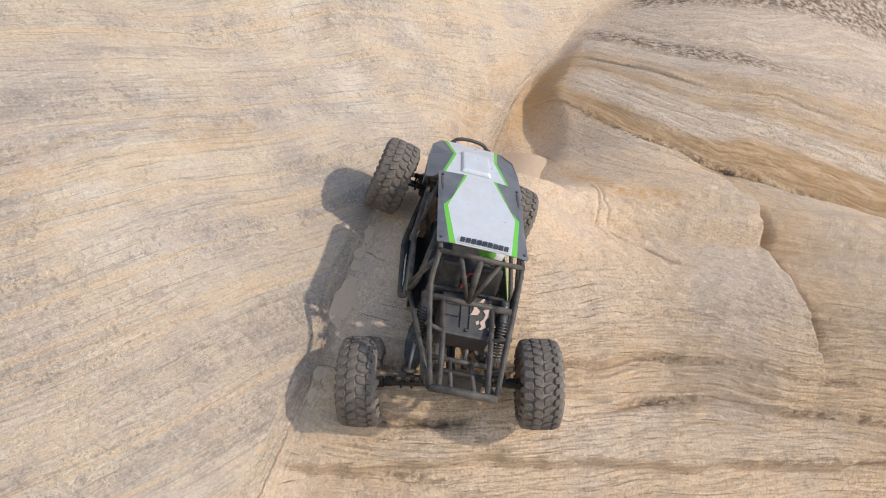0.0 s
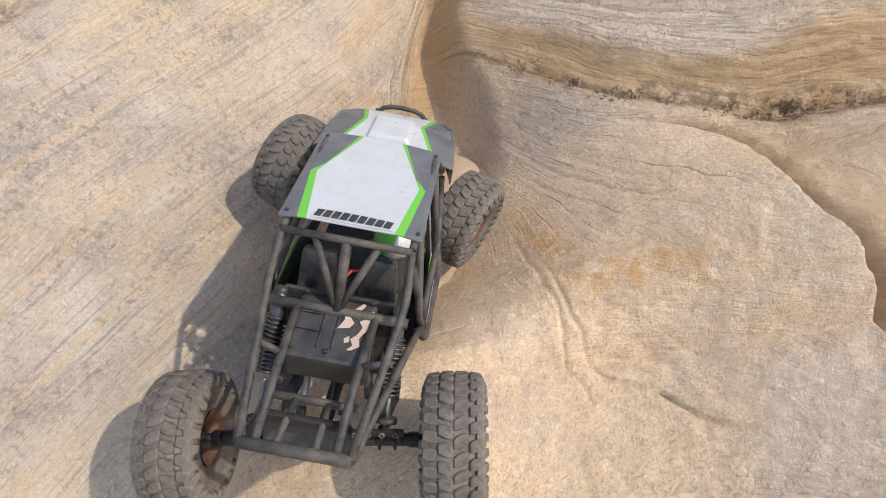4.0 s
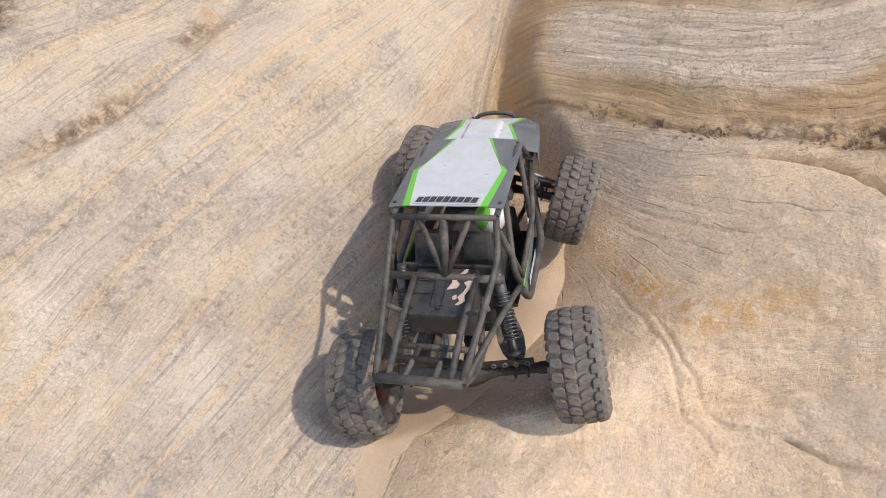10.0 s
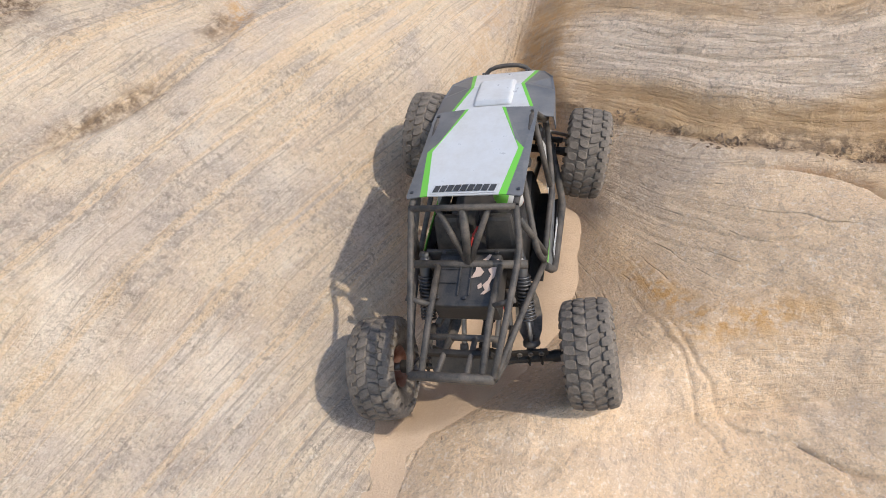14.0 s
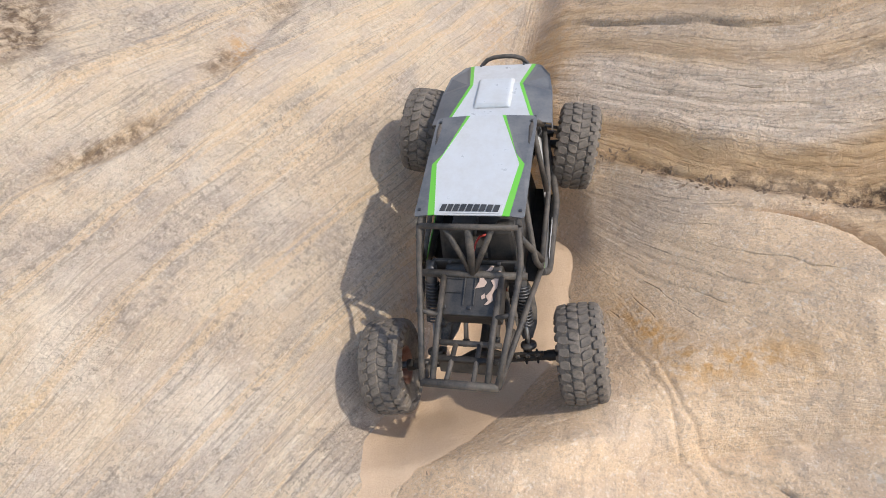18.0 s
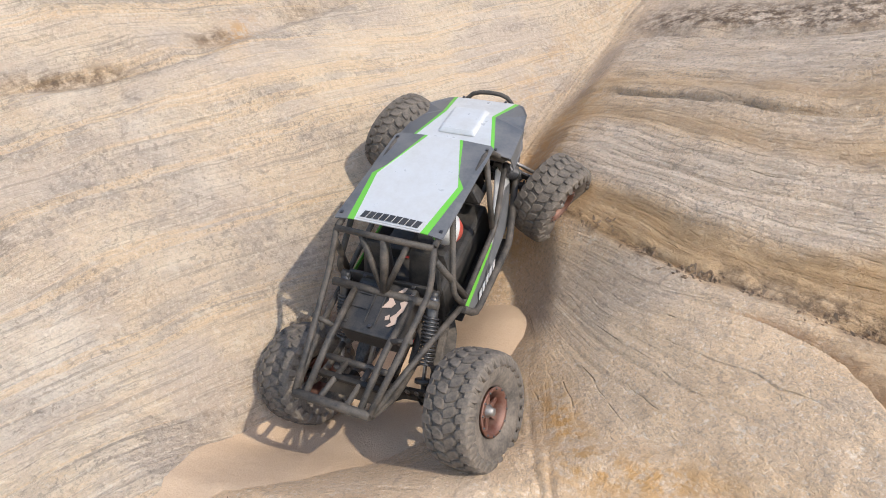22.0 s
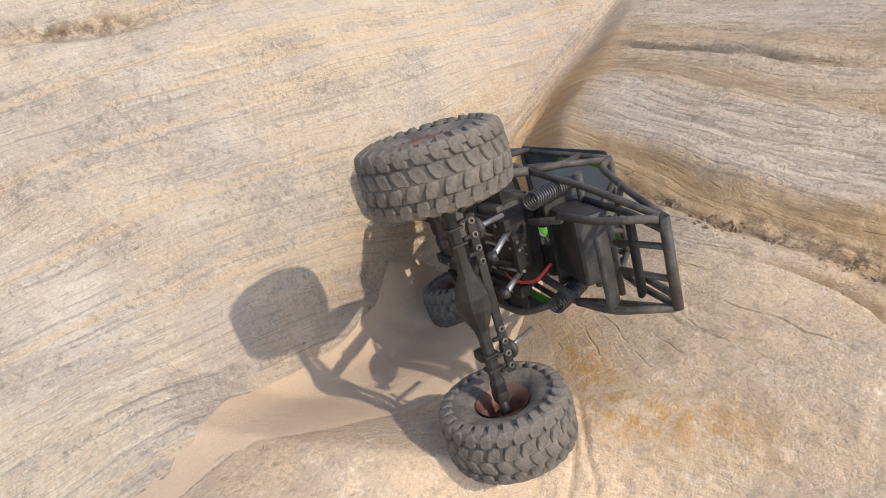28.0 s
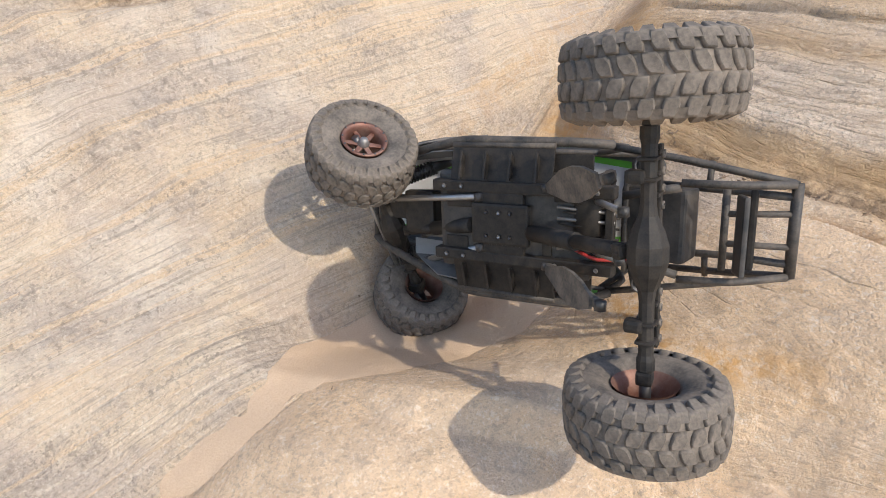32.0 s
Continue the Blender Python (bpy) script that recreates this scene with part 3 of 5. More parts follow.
def sand_patch(name, lo, hi, left, right, lift, label):
    su, sv = np.arange(left, right, 0.006), np.arange(lo, hi, 0.006)
    a, b = np.meshgrid(su, sv)
    _, _, floor = toes(b)
    h = floor + lift - 0.012 * (1 - soft_step(b, 0.42, 0.60)) + 0.018 * soft_step(b, 0.46, 0.56) + swell(a, b) + 0.003 * lattice(a * 14, b * 14, 31) + 0.0012 * lattice(a * 60, b * 60, 32)
    ends = np.minimum(soft_step(b, lo, lo + 0.08), 1 - soft_step(b, hi - 0.08, hi))
    h = h - 0.05 * (1 - ends)
    ob = sheet(name, su, sv, h, SAND)
    return tagged(ob, label, "sand", kind="structure")


sand_patch("sand", 0.30, 0.86, -0.46, 0.06, 0.006, "fine orange-tan sand lying in the bottom of the cleft")
sand_patch("sand", -0.12, 0.40, -0.58, -0.30, -0.006, "thin wedge of orange-tan sand along the wall foot")
sand_patch("sand", -0.45, 0.06, -0.62, 0.6, -0.022, "drift of orange-tan sand at the foot of the slope")


def scatter(name, spots, count, size, spread, material, label, seed, on_sand=False):
    """Many small angular bits lying on the ground, in one mesh."""
    rng = random.Random(seed)
    verts, faces = [], []
    for k in range(count):
        cu, cv = spots[k % len(spots)]
        u, v = cu + rng.gauss(0, spread[0]), cv + rng.gauss(0, spread[1])
        au, av = np.array([u]), np.array([v])
        w = float(relief(au, av)[0][0]) - size * 0.35
        if on_sand:
            w = max(w, float((toes(av)[2] + swell(au, av))[0]) + 0.004)
        r = size * rng.uniform(0.5, 1.4)
        long, turn, n = rng.uniform(0.7, 1.8), rng.uniform(0, math.pi), len(verts)
        for dx, dy, dz in ((-1, 0, 0), (1, 0, 0), (0, -0.7, 0), (0, 0.7, 0), (0.1, 0.1, 0.8), (0, 0, -0.6)):
            dx, dy = dx * long * rng.uniform(0.7, 1.2), dy * rng.uniform(0.7, 1.2)
            x, y = dx * math.cos(turn) - dy * math.sin(turn), dx * math.sin(turn) + dy * math.cos(turn)
            a, b, c = u + x * r, v + y * r, w + dz * r * rng.uniform(0.6, 1.2)
            verts.append((a, b * CA - c * SA, b * SA + c * CA))
        faces += [(n, n + 2, n + 4), (n + 2, n + 1, n + 4), (n + 1, n + 3, n + 4), (n + 3, n, n + 4), (n + 2, n, n + 5), (n + 1, n + 2, n + 5), (n + 3, n + 1, n + 5), (n, n + 3, n + 5)]
    me = bpy.data.meshes.new(name)
    me.from_pydata(verts, [], faces)
    me.materials.append(material)
    return tagged(new(name, me), label, "debris", kind="stuff")


CRUMB = dusty("dark_crumbled_rock", (0.20, 0.135, 0.09), (0.36, 0.26, 0.17), 0.7, 0.9, 0, 90, 0.2, 0.2)
scatter("rock_crumbs", [(0.083, 0.899), (0.139, 0.857), (0.175, 0.822), (0.191, 0.812), (0.20, 0.808), (0.245, 0.783), (0.30, 0.758), (0.34, 0.742), (0.40, 0.738), (0.48, 0.740)], 210, 0.0034, (0.012, 0.005), CRUMB, "dark brown crumbs of rock along the joint", 71)
scatter("twig_bits", [(-0.17, 0.70), (-0.20, 0.66), (-0.22, 0.62), (-0.13, 0.74), (-0.26, 0.60)], 26, 0.0022, (0.03, 0.03), CRUMB, "small dark twig and bark bits on sand", 72, True)


# ---- the crawler ----
def part(name, bm, material, parent, label=""):
    me = bpy.data.meshes.new(name)
    bm.to_mesh(me)
    bm.free()
    for mt in material if isinstance(material, (list, tuple)) else [material]:
        me.materials.append(mt)
    ob = new(name, me)
    ob.parent = parent
    return tagged(ob, label)


def block(size, at=(0, 0, 0), bevel=0.0015, taper=1.0, turn=(0, 0, 0)):
    bm = bmesh.new()
    bmesh.ops.create_cube(bm, size=1.0)
    for p in bm.verts:
        k = taper if p.co.z > 0 else 1.0
        p.co = Vector((p.co.x * size[0] * k, p.co.y * size[1] * k, p.co.z * size[2]))
    if bevel:
        bmesh.ops.bevel(bm, geom=bm.edges[:], offset=bevel, segments=2, affect="EDGES", profile=0.6)
    bm.transform(pose(*at, *turn))
    return bm


def rod(points, radius, sides=10, closed_ends=True):
    """A tube along a line of points, with mitred bends."""
    bm = bmesh.new()
    pts = [Vector(p) for p in points]
    rings = []
    ref = None
    for n, p in enumerate(pts):
        a = (p - pts[n - 1]).normalized() if n else (pts[1] - p).normalized()
        b = (pts[n + 1] - p).normalized() if n < len(pts) - 1 else a
        d = (a + b).normalized()
        if ref is None or abs(ref.dot(d)) > 0.99:
            ref = Vector((0, 0, 1)) if abs(d.z) < 0.9 else Vector((1, 0, 0))
        x = d.cross(ref).normalized()
        y = d.cross(x).normalized()
        ref = x.cross(d)
        k = 1 / max(0.5, math.sqrt((1 + a.dot(b)) / 2))
        rings.append([bm.verts.new(p + radius * (math.cos(t) * x * k + math.sin(t) * y)) for t in (2 * math.pi * s / sides for s in range(sides))])
    for r, q in zip(rings, rings[1:]):
        for s in range(sides):
            f = bm.faces.new((r[s], r[(s + 1) % sides], q[(s + 1) % sides], q[s]))
            f.smooth = True
    if closed_ends:
        bm.faces.new(rings[0][::-1])
        bm.faces.new(rings[-1])
    bmesh.ops.recalc_face_normals(bm, faces=bm.faces[:])
    return bm


def rounded(points, cut=0.012):
    """The same line with its corners cut into two bends."""
    pts = [Vector(p) for p in points]
    out = [pts[0]]
    for a, b, c in zip(pts, pts[1:], pts[2:]):
        k = min(cut, (a - b).length * 0.4, (c - b).length * 0.4)
        p, q = b + (a - b).normalized() * k, b + (c - b).normalized() * k
        out += [p, (p + q + 2 * b) / 4, q]
    return out + [pts[-1]]


def lathe(profile, sides=40, axis="x"):
    """Turned about the x axis: profile of (along, radius)."""
    bm = bmesh.new()
    rings = []
    for x, r in profile:
        rings.append([bm.verts.new((x, r * math.cos(t), r * math.sin(t))) for t in (2 * math.pi * s / sides for s in range(sides))])
    for a, b in zip(rings, rings[1:]):
        for s in range(sides):
            f = bm.faces.new((a[s], a[(s + 1) % sides], b[(s + 1) % sides], b[s]))
            f.smooth = True
    bmesh.ops.recalc_face_normals(bm, faces=bm.faces[:])
    return bm


def join(*many):
    """Several pieces of one part in one bmesh."""
    out = bmesh.new()
    for bm in many:
        me = bpy.data.meshes.new("piece")
        bm.to_mesh(me)
        bm.free()
        out.from_mesh(me)
        bpy.data.meshes.remove(me)
    return out


def slab(outline, bulge, thick, materials_of=None):
    """A thin panel from flat polygons: outline is a list of (polygon, material index); bulge gives the height at (x, y)."""
    bm = bmesh.new()
    for poly, mat in outline:
        top = [bm.verts.new((x, y, bulge(x, y))) for x, y in poly]
        bot = [bm.verts.new((x, y, bulge(x, y) - thick)) for x, y in poly]
        f = bm.faces.new(top)
        g = bm.faces.new(bot[::-1])
        sides = [bm.faces.new((top[i], bot[i], bot[(i + 1) % len(top)], top[(i + 1) % len(top)])) for i in range(len(top))]
        for q in (f, g, *sides):
            q.material_index = mat
    bmesh.ops.remove_doubles(bm, verts=bm.verts[:], dist=1e-6)
    bmesh.ops.recalc_face_normals(bm, faces=bm.faces[:])
    return bm


R_TYRE, W_TYRE = 0.061, 0.050


def tyre_mesh():
    h = W_TYRE / 2
    prof = [(-h * 0.62, 0.0235), (-h * 0.80, 0.027), (-h * 0.97, 0.036), (-h * 1.0, 0.044), (-h * 0.93, 0.0515), (-h * 0.75, 0.0566), (0, 0.0586),
            (h * 0.75, 0.0566), (h * 0.93, 0.0515), (h * 1.0, 0.044), (h * 0.97, 0.036), (h * 0.80, 0.027), (h * 0.62, 0.0235), (h * 0.3, 0.022), (-h * 0.3, 0.022), (-h * 0.62, 0.0235)]
    bm = lathe(prof, 48)
    return bm


def lug_mesh(x, across, along_, foot, high, skew, seed):
    """One tread block at angle zero."""
    bm, rng = bmesh.new(), random.Random(seed)
    rings = []
    for k, r in ((1.0, foot), (0.94, high - 0.0018), (0.74, high)):
        ring = []
        for sx, sy in ((-1, -0.72), (-0.35, -1.0), (0.3, -1.0), (1, -0.80), (1, 0.72), (0.35, 1.0), (-0.3, 1.0), (-1, 0.80)):
            px = x + sx * across / 2 * k
            ang = (sy * along_ / 2 * k + sx * skew) / 0.06
            rr = r - 6.5 * max(0, abs(px) - 0.006) ** 2 + rng.uniform(-0.0002, 0.0002)
            ring.append(bm.verts.new((px, rr * math.cos(ang), rr * math.sin(ang))))
        rings.append(ring)
    for a, b in zip(rings, rings[1:]):
        for i in range(8):
            bm.faces.new((a[i], a[(i + 1) % 8], b[(i + 1) % 8], b[i])).smooth = True
    bm.faces.new(rings[-1])
    bmesh.ops.recalc_face_normals(bm, faces=bm.faces[:])
    return bm


def shoulder_mesh(s):
    """A block that wraps from the tread over the sidewall."""
    bm = bmesh.new()
    rings = []
    for k, out, wide in ((1.0, -0.0015, 0.0056), (0.96, 0.0026, 0.0052), (0.85, 0.0040, 0.0044)):
        ring = []
        for da, xx, rr in ((-1, 0.0215, 0.0580), (1, 0.0215, 0.0580), (1, 0.0262, 0.0555), (0.8, 0.0288, 0.0478), (-0.8, 0.0288, 0.0478), (-1, 0.0262, 0.0555)):
            ang = da * wide / 0.06
            side = (xx - 0.0215) / 0.0073
            ring.append(bm.verts.new((s * (xx + out * side * 0.8), (rr + out * (1 - 0.5 * side)) * math.cos(ang), (rr + out * (1 - 0.5 * side)) * math.sin(ang))))
        rings.append(ring)
    for a, b in zip(rings, rings[1:]):
        for i in range(6):
            bm.faces.new((a[i], a[(i + 1) % 6], b[(i + 1) % 6], b[i])).smooth = True
    bm.faces.new(rings[-1][:3] + rings[-1][5:])
    bm.faces.new(rings[-1][2:])
    bmesh.ops.recalc_face_normals(bm, faces=bm.faces[:])
    return bm


def add_lugs(tyre):
    kinds = [(0.0, lug_mesh(-0.0072, 0.0148, 0.0118, 0.0570, 0.0634, 0.0016, 1)), (0.5, lug_mesh(0.0072, 0.0148, 0.0118, 0.0570, 0.0634, -0.0022, 2)), (0.25, lug_mesh(-0.0212, 0.0142, 0.0114, 0.0556, 0.0634, 0.0010, 3)),
             (0.75, lug_mesh(0.0212, 0.0142, 0.0114, 0.0556, 0.0634, -0.0014, 4)), (0.75, shoulder_mesh(-1)), (0.25, shoulder_mesh(1))]
    count = 26
    for off, bm in kinds:
        bm.transform(Matrix.Diagonal((W_TYRE / 0.056, R_TYRE / 0.064, R_TYRE / 0.064, 1)))
        me = bpy.data.meshes.new("tread_block")
        bm.to_mesh(me)
        bm.free()
        me.materials.append(RUBBER)
        for i in range(count):
            ob = new("tread_block", me)
            ob.parent = tyre
            ob.rotation_euler = (2 * math.pi * (i + off) / count, 0, 0)


def make_wheel(parent):
    tyre = part("wheel", tyre_mesh(), RUBBER, parent, "dusty black knobbly rubber tyre")
    add_lugs(tyre)
    # barrel and outer ring of the rim, hollow towards the car
    barrel = lathe([(-0.020, 0.0245), (-0.017, 0.0225), (-0.004, 0.0195), (0.010, 0.0200), (0.0165, 0.0225), (0.0200, 0.0248), (0.0215, 0.0248), (0.0215, 0.0215), (0.0150, 0.0195), (0.006, 0.0180), (-0.004, 0.0180), (-0.016, 0.0205), (-0.020, 0.0245)], 36)
    part("rim", barrel, COPPER, tyre, "copper-brown beadlock rim")
    for i in range(6):
        sp = block((0.0030, 0.0062, 0.0150), (0.0125, 0, 0.0125), 0.0008, 0.75)
        sp.transform(pose(0, 0, 0, 60 * i, 0, 0))
        part("spoke", sp, COPPER, tyre)
    part("hub", lathe([(0.004, 0.0001), (0.004, 0.0068), (0.0150, 0.0068), (0.0175, 0.0045), (0.0205, 0.0040), (0.0205, 0.0001)], 12), STEEL, tyre, "steel wheel nut")
    for i in range(12):
        t = 2 * math.pi * i / 12
        b = lathe([(0.0205, 0.0011), (0.0228, 0.0011), (0.0228, 0.0001)], 6)
        b.transform(Matrix.Translation((0, 0.0232 * math.cos(t), 0.0232 * math.sin(t))))
        part("bead_bolt", b, SPRING, tyre)
    return tyre


crawler = new("rock_crawler")
crawler.empty_display_size = 0.05
tagged(crawler, "dusty toy rock crawler, white and green panels, black tube cage", "toy car")

# body panels
roof_z = lambda x, y: 0.1585 - 1.0 * x * x - 1.0 * max(0, y - 0.03) ** 2
RW = [(-0.0375, -0.080), (-0.0485, -0.004), (-0.020, 0.077), (0.020, 0.077), (0.0485, -0.004), (0.0375, -0.080)]


def panel_parts(name, white, green, dark, height):
    """The white field, and to both sides its green edge and the dark outer field, each a part."""
    fields = [([white[0], white[5], white[4], white[1]], 0), ([white[1], white[4], white[3], white[2]], 0)]
    part(name, slab(fields, height, 0.0012), WHITE, crawler, "white panel with a soft sheen")
    for s in (-1, 1):
        part("green_edge", slab([([(s * x, y) for x, y in p], 0) for p in green], height, 0.0012), GREEN, crawler, "bright green edge stripe")
        part("grey_field", slab([([(s * x, y) for x, y in p], 0) for p in dark], height, 0.0012), DARKGREY, crawler, "dark grey film")


roof_green = [[(0.0375, -0.080), (0.0485, -0.004), (0.0545, -0.004), (0.0455, -0.080)], [(0.0485, -0.004), (0.020, 0.077), (0.0242, 0.077), (0.0435, 0.012), (0.0545, -0.004)]]
roof_dark = [[(0.0455, -0.080), (0.0545, -0.004), (0.0615, -0.078), (0.060, -0.081)], [(0.0545, -0.004), (0.0435, 0.012), (0.0242, 0.077), (0.058, 0.078), (0.0625, 0.073), (0.0615, -0.078)]]
panel_parts("roof_panel", RW, roof_green, roof_dark, roof_z)
hood_z = lambda x, y: 0.140 - 0.05 * (y - 0.085) - 4.5 * max(0, abs(x) - 0.028) ** 2 - 2.0 * max(0, y - 0.17) ** 2 * 3 + (0.003 if abs(x) < 0.024 and 0.10 < y < 0.17 else 0)
HWH = [(-0.053, 0.086), (-0.031, 0.158), (-0.041, 0.222), (0.041, 0.222), (0.031, 0.158), (0.053, 0.086)]
hood_green = [[(0.053, 0.086), (0.031, 0.158), (0.0355, 0.158), (0.0575, 0.086)], [(0.031, 0.158), (0.041, 0.222), (0.0465, 0.222), (0.0355, 0.158)]]
hood_dark = [[(0.0575, 0.086), (0.0355, 0.158), (0.074, 0.150), (0.077, 0.090)], [(0.0355, 0.158), (0.0465, 0.222), (0.054, 0.218), (0.068, 0.186), (0.074, 0.150)]]
panel_parts("hood_panel", HWH, hood_green, hood_dark, hood_z)
part("hood_scoop", block((0.050, 0.060, 0.006), (0, 0.140, 0.1385), 0.0026, 0.84, (-2.9, 0, 0)), WHITE, crawler)
for s in (-1, 1):
    bm = bmesh.new()
    ring = [(x, y, hood_z(x, y)) for x, y in ((0.077, 0.090), (0.074, 0.150), (0.068, 0.186), (0.054, 0.218))] + [(0.052, 0.216, 0.088), (0.070, 0.160, 0.093), (0.077, 0.100, 0.104)]
    out = [bm.verts.new((s * x, y, z)) for x, y, z in ring]
    back = [bm.verts.new((s * (x - 0.0012), y, z)) for x, y, z in ring]
    bm.faces.new(out)
    bm.faces.new(back[::-1])
    for i in range(7):
        bm.faces.new((out[i], back[i], back[(i + 1) % 7], out[(i + 1) % 7]))
    bmesh.ops.recalc_face_normals(bm, faces=bm.faces[:])
    part("hood_side", bm, DARKGREY, crawler, "dark grey hood flank")

# the maker's mark on the roof is drawn as plain slanted bars in a dark frame
bar_z = lambda x, y: roof_z(x, y) + 0.0007
mark = [([(-0.0355, -0.0780), (0.0350, -0.0780), (0.0375, -0.0645), (-0.0330, -0.0645)], 0)]
for i in range(9):
    x0 = -0.0325 + i * 0.0074
    mark.append(([(x0, -0.0760), (x0 + 0.0060, -0.0760), (x0 + 0.0079, -0.0665), (x0 + 0.0019, -0.0665)], 1))
part("roof_mark", slab(mark[:1], bar_z, 0.0004), PALE, crawler, "pale slanted strip with black bars")
part("mark_bars", slab(mark[1:], lambda x, y: bar_z(x, y) + 0.0005, 0.0004), INK, crawler)
for x, y in ((-0.0565, -0.072), (0.0565, -0.072), (-0.0565, 0.068), (0.0565, 0.068), (-0.057, 0.094), (0.057, 0.094), (-0.03, 0.216), (0.03, 0.216)):
    z = (roof_z if y < 0.08 else hood_z)(x, y)
    part("panel_screw", block((0.0035, 0.0035, 0.0016), (x, y, z + 0.0006), 0.0006), SPRING, crawler)

# side panels: upright sheets, white above, green streak, dark below
for s in (-1, 1):
    polys = [([(-0.075, 0.040), (-0.055, 0.020), (0.10, 0.020), (0.145, 0.045), (0.115, 0.060), (0.02, 0.050)], 2), ([(-0.075, 0.040), (0.02, 0.050), (0.025, 0.058), (-0.072, 0.050)], 1),
             ([(0.02, 0.050), (0.115, 0.060), (0.145, 0.045), (0.165, 0.075), (0.10, 0.098), (0.025, 0.058)], 0)]
    bm = slab(polys, lambda x, y: 0, 0.0012)
    bm.transform(Matrix(((0, 0, s, s * 0.0775), (1, 0, 0, 0), (0, 1, 0, 0), (0, 0, 0, 1))) @ Matrix.Identity(4))
    for p in bm.verts:
        p.co.x -= s * (max(0, p.co.z - 0.03) * 0.22 + max(0, p.co.y - 0.06) * 0.22)
    bmesh.ops.recalc_face_normals(bm, faces=bm.faces[:])
    part("side_panel", bm, [WHITE, GREEN, DARKGREY], crawler, "scuffed white and dark side panel with a green streak")
    bars = [([(-0.045 + i * 0.012, 0.026), (-0.037 + i * 0.012, 0.026), (-0.034 + i * 0.012, 0.036), (-0.042 + i * 0.012, 0.036)], 0) for i in range(5)]
    bm = slab(bars, lambda x, y: 0.0007, 0.0004)
    bm.transform(Matrix(((0, 0, s, s * 0.0780), (1, 0, 0, 0), (0, 1, 0, 0), (0, 0, 0, 1))))
    part("side_lettering", bm, PALE, crawler)

# cage
TR = 0.0034


def tube(points, radius=TR, both=True, name="cage_tube", material=TUBE):
    for s in (-1, 1) if both else (1,):
        part(name, rod(rounded([(s * x, y, z) for x, y, z in points]), radius), material, crawler)


tube([(0.055, -0.088, 0.149), (0.0565, 0.070, 0.152), (0.066, 0.100, 0.118), (0.060, 0.170, 0.088), (0.048, 0.225, 0.078)])
tube([(-0.055, -0.090, 0.149), (0.055, -0.090, 0.149)], both=False)
tube([(-0.056, 0.074, 0.150), (0.056, 0.074, 0.150)], 0.0034, both=False)
tube([(-0.066, 0.098, 0.119), (-0.02, 0.082, 0.136), (0.02, 0.082, 0.136), (0.066, 0.098, 0.119)], 0.0032, both=False)
tube([(0.055, -0.089, 0.149), (0.058, -0.115, 0.115), (0.050, -0.175, 0.090), (0.041, -0.238, 0.068)])
tube([(-0.062, -0.112, 0.088), (0.062, -0.112, 0.088)], 0.0045, both=False)
tube([(0.027, -0.089, 0.147), (0.002, -0.111, 0.092)], 0.0034)
tube([(0.0, -0.089, 0.147), (0.0, -0.112, 0.090)], 0.0046, both=False)
tube([(0.034, -0.112, 0.088), (0.031, -0.18, 0.083), (0.030, -0.236, 0.067)], 0.0036)
tube([(0.056, -0.165, 0.095), (0.033, -0.165, 0.085)], 0.0030)
tube([(0.073, -0.080, 0.055), (0.060, -0.150, 0.064), (0.042, -0.236, 0.066)])
tube([(0.057, -0.095, 0.138), (0.074, -0.070, 0.060)], 0.0036)
tube([(0.056, -0.040, 0.150), (0.069, -0.090, 0.086), (0.073, -0.078, 0.056)], 0.0034)
tube([(0.058, 0.060, 0.150), (0.073, 0.025, 0.075)], 0.0034)
tube([(0.074, -0.082, 0.053), (0.079, -0.060, 0.020), (0.081, 0.060, 0.018), (0.066, 0.130, 0.034), (0.050, 0.195, 0.052), (0.048, 0.225, 0.076)], 0.0046, name="side_rail")
tube([(0.073, -0.078, 0.056), (0.075, 0.03, 0.074), (0.066, 0.10, 0.112)], 0.0034, name="belt_rail")
tube([(0.046, 0.222, 0.092), (0.026, 0.238, 0.116), (0.0, 0.240, 0.118), (-0.026, 0.238, 0.116), (-0.046, 0.222, 0.092)], 0.0030, both=False, name="front_hoop")
tube([(-0.047, 0.224, 0.076), (0.047, 0.224, 0.076)], 0.0036, both=False)
tube([(-0.042, -0.238, 0.067), (0.042, -0.238, 0.067)], 0.0048, both=False, name="rear_bumper_bar")
tube([(-0.038, -0.184, 0.056), (0.038, -0.184, 0.056)], 0.0034, both=False)
for x in (-0.014, 0.013):
    tube([(x, -0.184, 0.056), (x * 1.1, -0.237, 0.066)], 0.0030, both=False, name="bumper_rung")
tube([(0.044, -0.150, 0.030), (0.043, -0.195, 0.035), (0.041, -0.236, 0.064)], 0.0036)
tube([(0.030, -0.100, 0.030), (0.040, -0.150, 0.030)], 0.0040)
part("bumper_plate", block((0.070, 0.005, 0.020), (0, -0.200, 0.032), 0.002, 1.0, (-25, 0, 0)), PLASTIC, crawler)

# cell box behind the cabin, with its bare chips
part("fuel_cell", block((0.070, 0.064, 0.034), (0, -0.125, 0.067), 0.004, 0.97, (14, 0, 0)), PLASTIC, crawler, "black plastic tank lid with chipped bare patches")
top = lambda x, y: 0.0862 + (y + 0.125) * math.tan(radians(14))


def ribbon(points, widths):
    """A ragged strip along a line, as one outline."""
    rng, a, b = random.Random(len(points)), [], []
    for (x, y), w in zip(points, widths):
        a.append((x - w * rng.uniform(0.6, 1.2), y + rng.uniform(-0.001, 0.001)))
        b.append((x + w * rng.uniform(0.6, 1.2), y + rng.uniform(-0.001, 0.001)))
    return [(a[k], b[k], b[k + 1], a[k + 1]) for k in range(len(points) - 1)]


